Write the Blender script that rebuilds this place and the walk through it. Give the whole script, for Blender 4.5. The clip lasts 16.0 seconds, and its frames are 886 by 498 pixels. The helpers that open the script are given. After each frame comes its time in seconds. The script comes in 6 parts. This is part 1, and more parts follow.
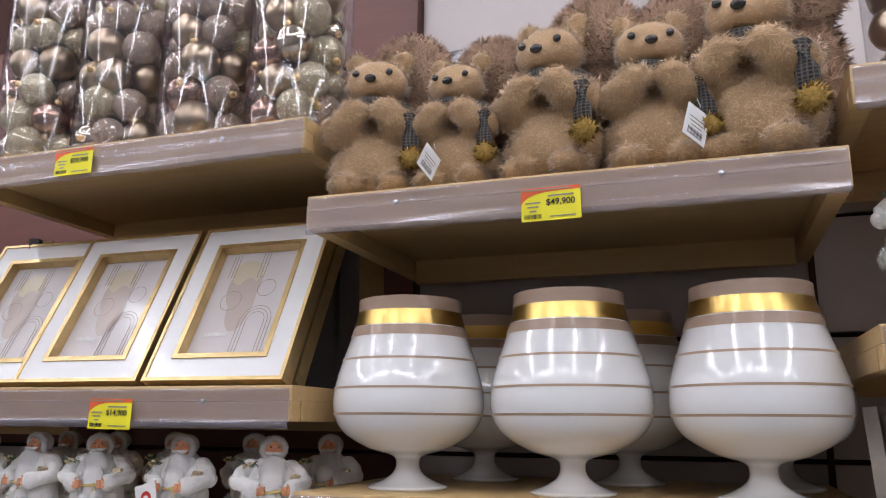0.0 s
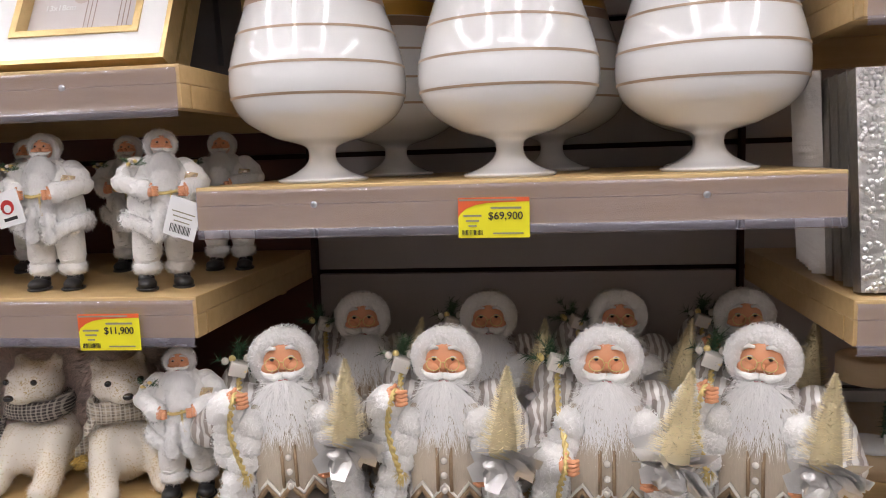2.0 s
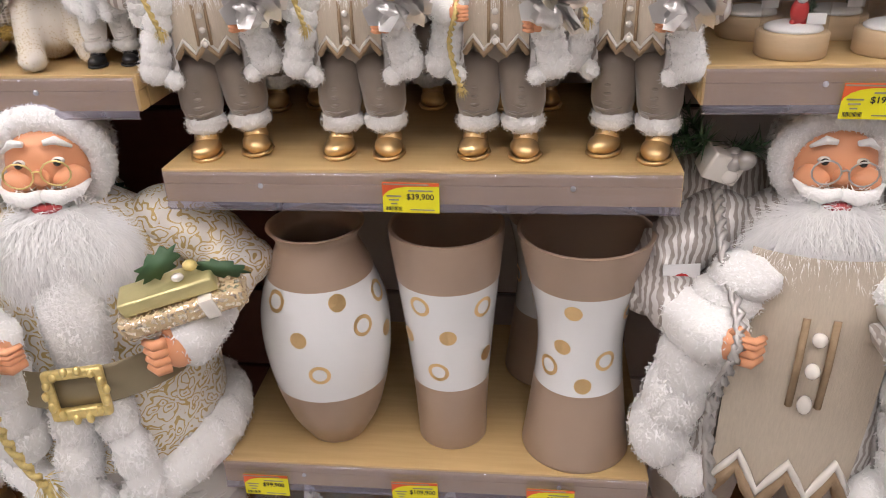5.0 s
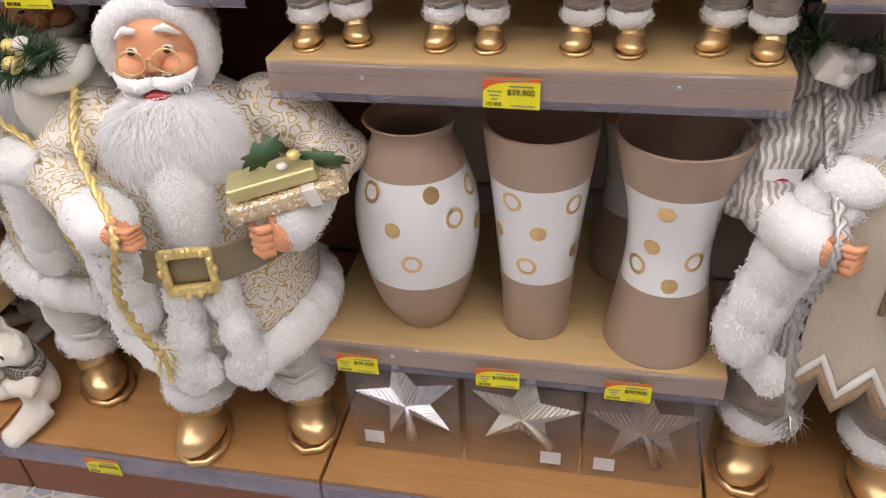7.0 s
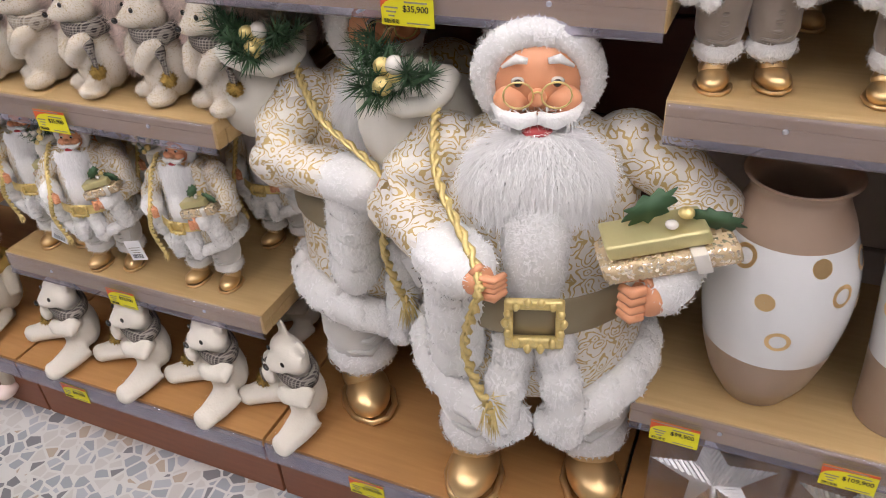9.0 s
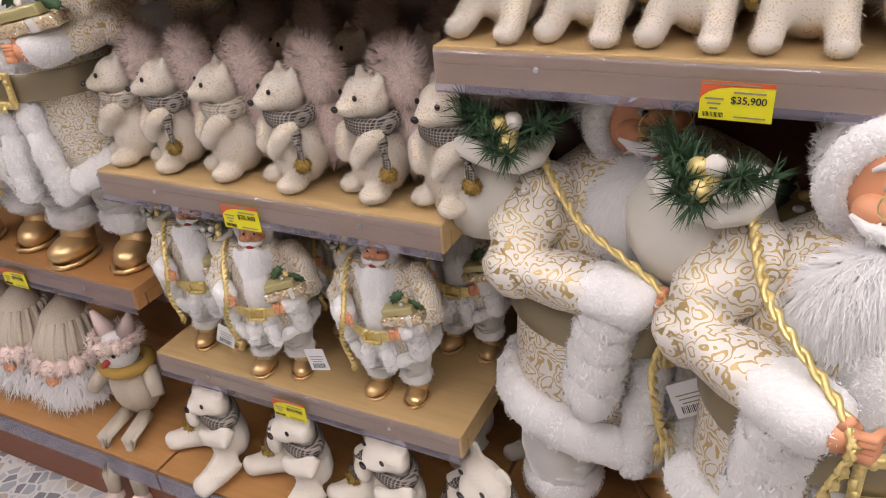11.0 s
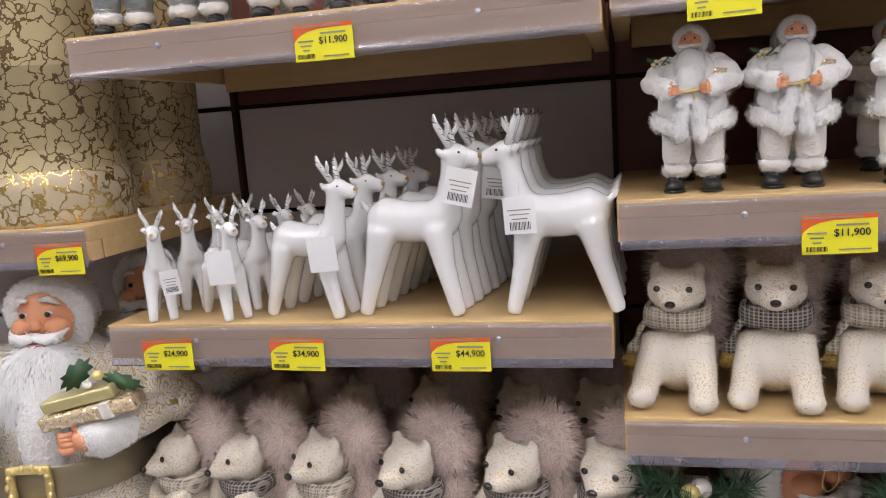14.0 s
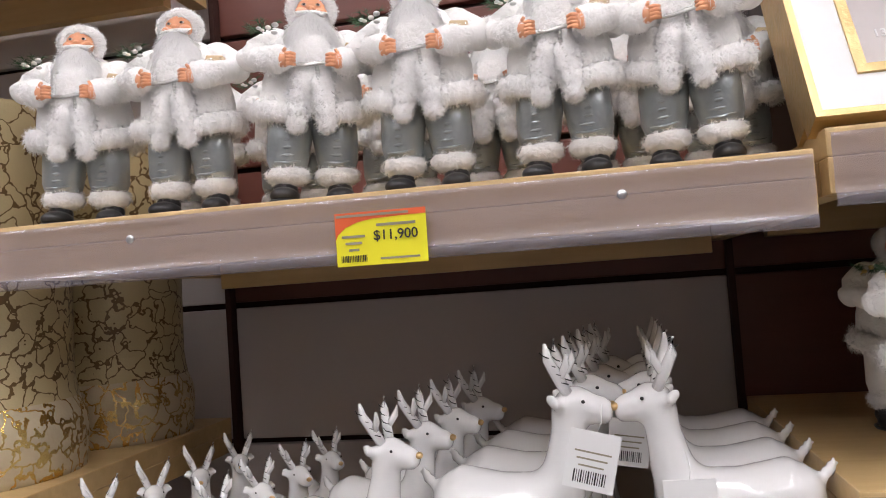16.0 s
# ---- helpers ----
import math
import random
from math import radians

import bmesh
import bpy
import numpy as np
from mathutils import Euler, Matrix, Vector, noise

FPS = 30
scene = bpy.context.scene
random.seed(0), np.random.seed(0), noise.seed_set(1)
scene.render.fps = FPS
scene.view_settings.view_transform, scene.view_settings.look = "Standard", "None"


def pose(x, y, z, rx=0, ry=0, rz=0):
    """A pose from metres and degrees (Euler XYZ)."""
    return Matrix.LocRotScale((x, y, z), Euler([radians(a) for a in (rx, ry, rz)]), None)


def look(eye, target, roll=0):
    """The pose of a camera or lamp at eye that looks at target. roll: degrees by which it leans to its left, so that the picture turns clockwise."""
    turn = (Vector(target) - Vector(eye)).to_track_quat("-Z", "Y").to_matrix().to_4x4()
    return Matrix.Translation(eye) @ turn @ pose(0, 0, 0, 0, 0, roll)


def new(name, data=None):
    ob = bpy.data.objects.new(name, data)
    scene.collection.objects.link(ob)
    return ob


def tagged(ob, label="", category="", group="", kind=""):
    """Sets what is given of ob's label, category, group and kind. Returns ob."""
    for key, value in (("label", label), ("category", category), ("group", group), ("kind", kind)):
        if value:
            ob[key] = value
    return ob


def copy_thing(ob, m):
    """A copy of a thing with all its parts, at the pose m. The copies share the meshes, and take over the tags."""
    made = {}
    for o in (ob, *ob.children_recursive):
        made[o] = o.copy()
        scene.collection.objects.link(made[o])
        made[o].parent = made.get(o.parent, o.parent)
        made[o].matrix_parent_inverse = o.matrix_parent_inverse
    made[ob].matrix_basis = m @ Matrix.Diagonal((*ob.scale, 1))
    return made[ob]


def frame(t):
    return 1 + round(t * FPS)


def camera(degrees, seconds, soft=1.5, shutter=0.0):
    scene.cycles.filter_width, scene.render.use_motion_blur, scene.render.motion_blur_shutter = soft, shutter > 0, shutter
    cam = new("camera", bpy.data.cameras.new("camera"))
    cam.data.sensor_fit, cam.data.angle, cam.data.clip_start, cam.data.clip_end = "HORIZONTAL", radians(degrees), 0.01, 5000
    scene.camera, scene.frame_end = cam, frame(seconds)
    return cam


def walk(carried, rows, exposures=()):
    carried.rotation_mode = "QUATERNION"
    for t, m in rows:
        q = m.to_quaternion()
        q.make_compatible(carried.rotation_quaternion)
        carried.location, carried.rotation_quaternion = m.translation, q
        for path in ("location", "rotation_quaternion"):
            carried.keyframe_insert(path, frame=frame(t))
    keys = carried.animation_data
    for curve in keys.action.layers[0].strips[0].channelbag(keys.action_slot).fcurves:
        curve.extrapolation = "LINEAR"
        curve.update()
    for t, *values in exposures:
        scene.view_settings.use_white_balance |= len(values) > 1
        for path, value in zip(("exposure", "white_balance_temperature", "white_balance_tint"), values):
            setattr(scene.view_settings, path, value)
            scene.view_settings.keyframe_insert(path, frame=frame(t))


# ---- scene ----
cam = camera(60.0, 16.0, soft=1.0)
METRES, EYE, TILT, LEAN, TURN = 2.0, 1.53, 7.0, 0.0, 14.6
PATH = [
    (0, (0.041, -0.847, 1.499), (-0.595, 0.996, 1.943), 0.5),
    (0.5, (-0.004, -0.807, 1.48), (-0.563, 1.088, 1.791), -0.4),
    (1, (-0.044, -0.781, 1.47), (-0.512, 1.16, 1.598), -1.2),
    (1.5, (-0.074, -0.76, 1.459), (-0.441, 1.205, 1.391), -1.7),
    (2, (-0.084, -0.746, 1.441), (-0.352, 1.222, 1.202), -1.9),
    (2.5, (-0.091, -0.737, 1.404), (-0.28, 1.218, 1.028), -1.9),
    (3, (-0.096, -0.74, 1.379), (-0.224, 1.19, 0.867), -2.1),
    (3.5, (-0.066, -0.751, 1.352), (-0.172, 1.143, 0.717), -2.1),
    (4, (-0.026, -0.794, 1.296), (-0.144, 1.082, 0.613), -1.6),
    (4.5, (0.008, -0.825, 1.274), (-0.174, 1.009, 0.497), -1.9),
    (4.7, (0.014, -0.836, 1.271), (-0.184, 0.972, 0.44), -2.0),
    (6.8, (-0.01, -0.877, 1.282), (-0.355, 0.738, 0.155), -3.0),
    (7, (-0.025, -0.866, 1.289), (-0.39, 0.733, 0.144), -3.1),
    (7.5, (-0.098, -0.846, 1.29), (-0.542, 0.728, 0.138), -3.1),
    (8, (-0.188, -0.834, 1.294), (-0.717, 0.715, 0.145), -3.1),
    (8.5, (-0.264, -0.82, 1.298), (-0.886, 0.693, 0.148), -3.5),
    (9, (-0.342, -0.812, 1.305), (-1.047, 0.671, 0.163), -4.0),
    (9.2, (-0.37, -0.808, 1.303), (-1.116, 0.663, 0.172), -4.4),
    (11.3, (-0.727, -0.769, 1.291), (-1.556, 0.784, 0.342), -4.7),
    (11.5, (-0.755, -0.767, 1.301), (-1.567, 0.814, 0.385), -4.7),
    (12, (-0.824, -0.778, 1.321), (-1.576, 0.884, 0.501), -4.7),
    (12.5, (-0.936, -0.808, 1.337), (-1.611, 0.939, 0.633), -4.6),
    (13, (-1.012, -0.826, 1.347), (-1.594, 1.007, 0.797), -4.2),
    (13.5, (-1.054, -0.822, 1.383), (-1.564, 1.06, 0.933), -4.3),
    (14, (-1.085, -0.825, 1.399), (-1.555, 1.091, 1.072), -4.2),
    (14.5, (-1.12, -0.783, 1.413), (-1.574, 1.154, 1.212), -4.0),
    (15, (-1.178, -0.678, 1.428), (-1.639, 1.266, 1.336), -4.1),
    (15.5, (-1.229, -0.572, 1.448), (-1.683, 1.376, 1.457), -4.1),
    (16, (-1.25, -0.541, 1.458), (-1.651, 1.417, 1.55), -4.1),
]
EXPOSURE = [(0, -0.28, 6050, 10), (1.0, -0.13, 6300, 10), (2.5, 0.1, 6600, 11), (4.7, 0.15, 6700, 12), (7.0, 0.12, 6600, 12), (9.2, 0.04, 6500, 12),
            (11.5, 0.02, 6700, 15), (12.5, 0.04, 6550, 13), (14.5, 0.12, 6300, 11), (16.0, 0.02, 6450, 11)]
walk(cam, [(t, look(eye, target, roll)) for t, eye, target, roll in PATH], EXPOSURE)


# ---- world and light ----
world = bpy.data.worlds.new("world")
world.use_nodes = True
world.node_tree.nodes["Background"].inputs["Color"].default_value = (0.9, 0.95, 1.0, 1)
world.node_tree.nodes["Background"].inputs["Strength"].default_value = 0.06
scene.world = world
LAMP = 26.5            # strength of the ceiling tubes
ROOM = (-4.6, 3.0, -2.3, 0.46, 3.0)   # x0, x1, y0, y1, height
FLOOR = 0.02

# ---- materials ----
MATS = {}


def mat(name, col, rough=0.5, metal=0.0, var=0.12, vscale=9.0, bump=0.0, bscale=80.0, sheen=0.0, coat=0.0,
        island=0.0, stretch=(1, 1, 1), col2=None, glow=0.0, alpha=1.0):
    """A principled material with two scales of colour change and a fine relief."""
    if name in MATS:
        return MATS[name]
    m = bpy.data.materials.new(name)
    m.use_nodes = True
    nt = m.node_tree
    p = nt.nodes["Principled BSDF"]
    n, l = nt.nodes, nt.links
    tc = n.new("ShaderNodeTexCoord")
    mp = n.new("ShaderNodeMapping")
    mp.inputs["Scale"].default_value = stretch
    l.new(tc.outputs["Object"], mp.inputs["Vector"])
    big = n.new("ShaderNodeTexNoise")
    big.inputs["Scale"].default_value, big.inputs["Detail"].default_value = vscale, 4
    l.new(mp.outputs["Vector"], big.inputs["Vector"])
    mix = n.new("ShaderNodeMix")
    mix.data_type = "RGBA"
    c2 = col2 or tuple(min(1, c * (1 + var)) for c in col)
    c1 = col if col2 else tuple(c * (1 - var) for c in col)
    mix.inputs["A"].default_value, mix.inputs["B"].default_value = (*c1, 1), (*c2, 1)
    l.new(big.outputs["Fac"], mix.inputs["Factor"])
    out = mix.outputs["Result"]
    if island:
        geo = n.new("ShaderNodeNewGeometry")
        ma = n.new("ShaderNodeMapRange")
        ma.inputs["To Min"].default_value, ma.inputs["To Max"].default_value = 1 - island, 1 + island
        l.new(geo.outputs["Random Per Island"], ma.inputs["Value"])
        mul = n.new("ShaderNodeMix")
        mul.data_type, mul.blend_type = "RGBA", "MULTIPLY"
        mul.inputs["Factor"].default_value = 1
        l.new(out, mul.inputs["A"])
        l.new(ma.outputs["Result"], mul.inputs["B"])
        out = mul.outputs["Result"]
    l.new(out, p.inputs["Base Color"])
    p.inputs["Roughness"].default_value, p.inputs["Metallic"].default_value = rough, metal
    p.inputs["Specular IOR Level"].default_value = 0.5 if rough < 0.7 else 0.15
    p.inputs["Sheen Weight"].default_value, p.inputs["Coat Weight"].default_value = sheen, coat
    p.inputs["Coat Roughness"].default_value = 0.08
    if bump:
        fine = n.new("ShaderNodeTexNoise")
        fine.inputs["Scale"].default_value, fine.inputs["Detail"].default_value = bscale, 3
        l.new(mp.outputs["Vector"], fine.inputs["Vector"])
        b = n.new("ShaderNodeBump")
        b.inputs["Strength"].default_value, b.inputs["Distance"].default_value = bump, 0.004
        l.new(fine.outputs["Fac"], b.inputs["Height"])
        l.new(b.outputs["Normal"], p.inputs["Normal"])
    if glow:
        p.inputs["Emission Color"].default_value, p.inputs["Emission Strength"].default_value = (*col, 1), glow
    p.inputs["Alpha"].default_value = alpha
    MATS[name] = m
    return m


def clear(name, tint, body, rough, gloss=0.12):
    """Clear plastic or thin glass: mostly see-through, a little body colour, gloss that grows at grazing angles."""
    m = bpy.data.materials.new(name)
    m.use_nodes = True
    nt = m.node_tree
    n, l = nt.nodes, nt.links
    n.remove(n["Principled BSDF"])
    tr, di, gl = n.new("ShaderNodeBsdfTransparent"), n.new("ShaderNodeBsdfDiffuse"), n.new("ShaderNodeBsdfGlossy")
    tr.inputs["Color"].default_value = (*tint, 1)
    di.inputs["Color"].default_value = (0.52, 0.5, 0.6, 1)
    gl.inputs["Roughness"].default_value = rough
    a, b = n.new("ShaderNodeMixShader"), n.new("ShaderNodeMixShader")
    a.inputs["Fac"].default_value = body
    l.new(tr.outputs[0], a.inputs[1])
    l.new(di.outputs[0], a.inputs[2])
    lw = n.new("ShaderNodeLayerWeight")
    lw.inputs["Blend"].default_value = gloss
    pw, sc = n.new("ShaderNodeMath"), n.new("ShaderNodeMath")
    pw.operation, pw.inputs[1].default_value = "POWER", 3.0
    sc.operation, sc.inputs[1].default_value, sc.inputs[2].default_value = "MULTIPLY_ADD", 0.6, 0.05
    l.new(lw.outputs["Facing"], pw.inputs[0])
    l.new(pw.outputs[0], sc.inputs[0])
    l.new(sc.outputs[0], b.inputs["Fac"])
    l.new(a.outputs[0], b.inputs[1])
    l.new(gl.outputs[0], b.inputs[2])
    l.new(b.outputs[0], n["Material Output"].inputs["Surface"])
    MATS[name] = m
    return m


def sparkle(name, col, dots, amount, rough=0.6, scale=900.0, metal=0.0, patchy=False):
    """Cloth or paint with fine glitter grains strewn over it."""
    m = mat(name, col, rough, metal, 0.12, 14, 0.25, 500)
    n, l = m.node_tree.nodes, m.node_tree.links
    p = n["Principled BSDF"]
    vo = n.new("ShaderNodeTexVoronoi")
    vo.inputs["Scale"].default_value = scale
    tc = n.new("ShaderNodeTexCoord")
    l.new(tc.outputs["Object"], vo.inputs["Vector"])
    sep = n.new("ShaderNodeSeparateColor")
    l.new(vo.outputs["Color"], sep.inputs["Color"])
    pick = n.new("ShaderNodeMath")
    pick.operation, pick.inputs[1].default_value = "GREATER_THAN", 1 - amount
    l.new(sep.outputs[0], pick.inputs[0])
    if patchy:
        no, thin = n.new("ShaderNodeTexNoise"), n.new("ShaderNodeMapRange")
        no.inputs["Scale"].default_value = 22
        l.new(tc.outputs["Object"], no.inputs["Vector"])
        thin.inputs["From Min"].default_value, thin.inputs["From Max"].default_value = 0.4, 0.68
        thin.inputs["To Min"].default_value, thin.inputs["To Max"].default_value = 0.985, 1 - 1.6 * amount
        l.new(no.outputs["Fac"], thin.inputs["Value"])
        l.new(thin.outputs["Result"], pick.inputs[1])
    base = p.inputs["Base Color"].links[0].from_socket
    mx = n.new("ShaderNodeMix")
    mx.data_type = "RGBA"
    mx.inputs["B"].default_value = (*dots, 1)
    l.new(pick.outputs[0], mx.inputs["Factor"])
    l.new(base, mx.inputs["A"])
    l.new(mx.outputs["Result"], p.inputs["Base Color"])
    half = n.new("ShaderNodeMath")
    half.operation, half.inputs[1].default_value = "MULTIPLY", 0.4 if patchy else 0.75
    l.new(pick.outputs[0], half.inputs[0])
    l.new(half.outputs[0], p.inputs["Metallic"])
    r = n.new("ShaderNodeMapRange")
    r.inputs["To Min"].default_value, r.inputs["To Max"].default_value = rough, 0.22
    l.new(pick.outputs[0], r.inputs["Value"])
    l.new(r.outputs["Result"], p.inputs["Roughness"])
    tilt = n.new("ShaderNodeBump")
    tilt.inputs["Strength"].default_value, tilt.inputs["Distance"].default_value = 0.9, 0.001
    l.new(sep.outputs[1], tilt.inputs["Height"])
    l.new(tilt.outputs["Normal"], p.inputs["Normal"])
    return m


def veins(name, ground, line, scale, width, metal=0.9, rough=0.3, warp=0.5):
    """A ground colour crossed by metallic lines along warped cell borders: crackle glaze and brocade."""
    m = mat(name, ground, 0.55, 0.0, 0.1, 10, 0.15, 300)
    n, l = m.node_tree.nodes, m.node_tree.links
    p = n["Principled BSDF"]
    tc, no = n.new("ShaderNodeTexCoord"), n.new("ShaderNodeTexNoise")
    no.inputs["Scale"].default_value, no.inputs["Detail"].default_value = scale * 0.9, 3
    l.new(tc.outputs["Object"], no.inputs["Vector"])
    add = n.new("ShaderNodeMix")
    add.data_type, add.blend_type = "RGBA", "LINEAR_LIGHT"
    add.inputs["Factor"].default_value = warp / scale
    l.new(tc.outputs["Object"], add.inputs["A"])
    l.new(no.outputs["Color"], add.inputs["B"])
    vo = n.new("ShaderNodeTexVoronoi")
    vo.feature = "DISTANCE_TO_EDGE"
    vo.inputs["Scale"].default_value = scale
    l.new(add.outputs["Result"], vo.inputs["Vector"])
    lt = n.new("ShaderNodeMath")
    lt.operation, lt.inputs[1].default_value = "LESS_THAN", width
    l.new(vo.outputs["Distance"], lt.inputs[0])
    base = p.inputs["Base Color"].links[0].from_socket
    mx = n.new("ShaderNodeMix")
    mx.data_type = "RGBA"
    mx.inputs["B"].default_value = (*line, 1)
    l.new(lt.outputs[0], mx.inputs["Factor"])
    l.new(base, mx.inputs["A"])
    l.new(mx.outputs["Result"], p.inputs["Base Color"])
    mm = n.new("ShaderNodeMath")
    mm.operation, mm.inputs[1].default_value = "MULTIPLY", metal
    l.new(lt.outputs[0], mm.inputs[0])
    l.new(mm.outputs[0], p.inputs["Metallic"])
    rr = n.new("ShaderNodeMapRange")
    rr.inputs["To Min"].default_value, rr.inputs["To Max"].default_value = 0.6, rough
    l.new(lt.outputs[0], rr.inputs["Value"])
    l.new(rr.outputs["Result"], p.inputs["Roughness"])
    return m


def rings(name, ground, line, scale=26.0):
    """Woven brocade: rosettes of concentric metallic thread on a satin ground."""
    m = mat(name, ground, 0.55, 0.0, 0.08, 30, 0.2, 600)
    n, l = m.node_tree.nodes, m.node_tree.links
    p = n["Principled BSDF"]
    tc, no = n.new("ShaderNodeTexCoord"), n.new("ShaderNodeTexNoise")
    no.inputs["Scale"].default_value = scale * 0.6
    l.new(tc.outputs["Object"], no.inputs["Vector"])
    add = n.new("ShaderNodeMix")
    add.data_type, add.blend_type = "RGBA", "LINEAR_LIGHT"
    add.inputs["Factor"].default_value = 1.1 / scale
    l.new(tc.outputs["Object"], add.inputs["A"])
    l.new(no.outputs["Color"], add.inputs["B"])
    vo = n.new("ShaderNodeTexVoronoi")
    vo.inputs["Scale"].default_value = scale
    l.new(add.outputs["Result"], vo.inputs["Vector"])
    sn = n.new("ShaderNodeMath")
    sn.operation, sn.inputs[1].default_value = "MULTIPLY", 24.0
    l.new(vo.outputs["Distance"], sn.inputs[0])
    s2 = n.new("ShaderNodeMath")
    s2.operation = "SINE"
    l.new(sn.outputs[0], s2.inputs[0])
    gt = n.new("ShaderNodeMath")
    gt.operation, gt.inputs[1].default_value = "GREATER_THAN", 0.55
    l.new(s2.outputs[0], gt.inputs[0])
    base = p.inputs["Base Color"].links[0].from_socket
    mx = n.new("ShaderNodeMix")
    mx.data_type = "RGBA"
    mx.inputs["B"].default_value = (*line, 1)
    l.new(gt.outputs[0], mx.inputs["Factor"])
    l.new(base, mx.inputs["A"])
    l.new(mx.outputs["Result"], p.inputs["Base Color"])
    mm = n.new("ShaderNodeMath")
    mm.operation, mm.inputs[1].default_value = "MULTIPLY", 0.75
    l.new(gt.outputs[0], mm.inputs[0])
    l.new(mm.outputs[0], p.inputs["Metallic"])
    p.inputs["Roughness"].default_value = 0.42
    return m


WOOD = mat("beech_veneer", (0.47, 0.31, 0.13), 0.42, 0, vscale=7, stretch=(1.2, 14, 14), col2=(0.63, 0.45, 0.22), bump=0.08, bscale=40)
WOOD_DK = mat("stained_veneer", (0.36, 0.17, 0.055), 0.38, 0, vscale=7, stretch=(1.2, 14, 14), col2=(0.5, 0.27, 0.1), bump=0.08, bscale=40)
KICK = mat("kick_laminate", (0.24, 0.08, 0.035), 0.45, var=0.2, stretch=(1, 10, 10), bump=0.05)
PANEL = mat("mauve_panel", (0.52, 0.47, 0.46), 0.5, var=0.08, vscale=4, bump=0.03, bscale=200)
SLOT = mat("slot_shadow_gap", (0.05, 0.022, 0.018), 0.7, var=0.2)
STRIP = clear("price_strip_plastic", (0.8, 0.78, 0.86), 0.22, 0.18, 0.55)
CLEAR = clear("clear_plastic", (0.97, 0.97, 0.98), 0.012, 0.06, 0.3)
GLASS = clear("clear_glass", (0.96, 0.97, 0.97), 0.01, 0.03, 0.3)
STEEL = mat("zinc_screw", (0.6, 0.6, 0.62), 0.3, 1.0)
YELLOW = mat("tag_yellow", (0.85, 0.78, 0.02), 0.55, var=0.05)
RED = mat("tag_red", (0.75, 0.12, 0.03), 0.55, var=0.05)
INK = mat("black_ink", (0.02, 0.02, 0.02), 0.6, var=0.1)
GREYINK = mat("grey_ink", (0.3, 0.27, 0.2), 0.6, var=0.1)
PAPER = mat("white_card", (0.8, 0.8, 0.8), 0.6, var=0.04)
CERAMIC = mat("white_glaze", (0.8, 0.8, 0.8), 0.12, var=0.03, coat=0.6)
TAUPE = mat("taupe_glaze", (0.38, 0.275, 0.205), 0.32, var=0.06, vscale=20)
TAN_LINE = mat("tan_line", (0.4, 0.29, 0.2), 0.4, var=0.08)
GOLD = mat("brushed_gold", (0.72, 0.5, 0.16), 0.3, 1.0, var=0.12, stretch=(1, 1, 12))
GOLD_SHINE = mat("polished_gold", (0.8, 0.56, 0.28), 0.32, 0.85, var=0.08)
GOLD_EDGE = mat("gold_leaf", (0.62, 0.46, 0.22), 0.35, 0.9, var=0.25, vscale=60, bump=0.2, bscale=200)
SILVER = mat("silver_foil", (0.8, 0.79, 0.78), 0.3, 0.9, var=0.12, bump=0.3, bscale=120)
WHITE = mat("white_lacquer", (0.8, 0.8, 0.8), 0.3, var=0.03, coat=0.3)


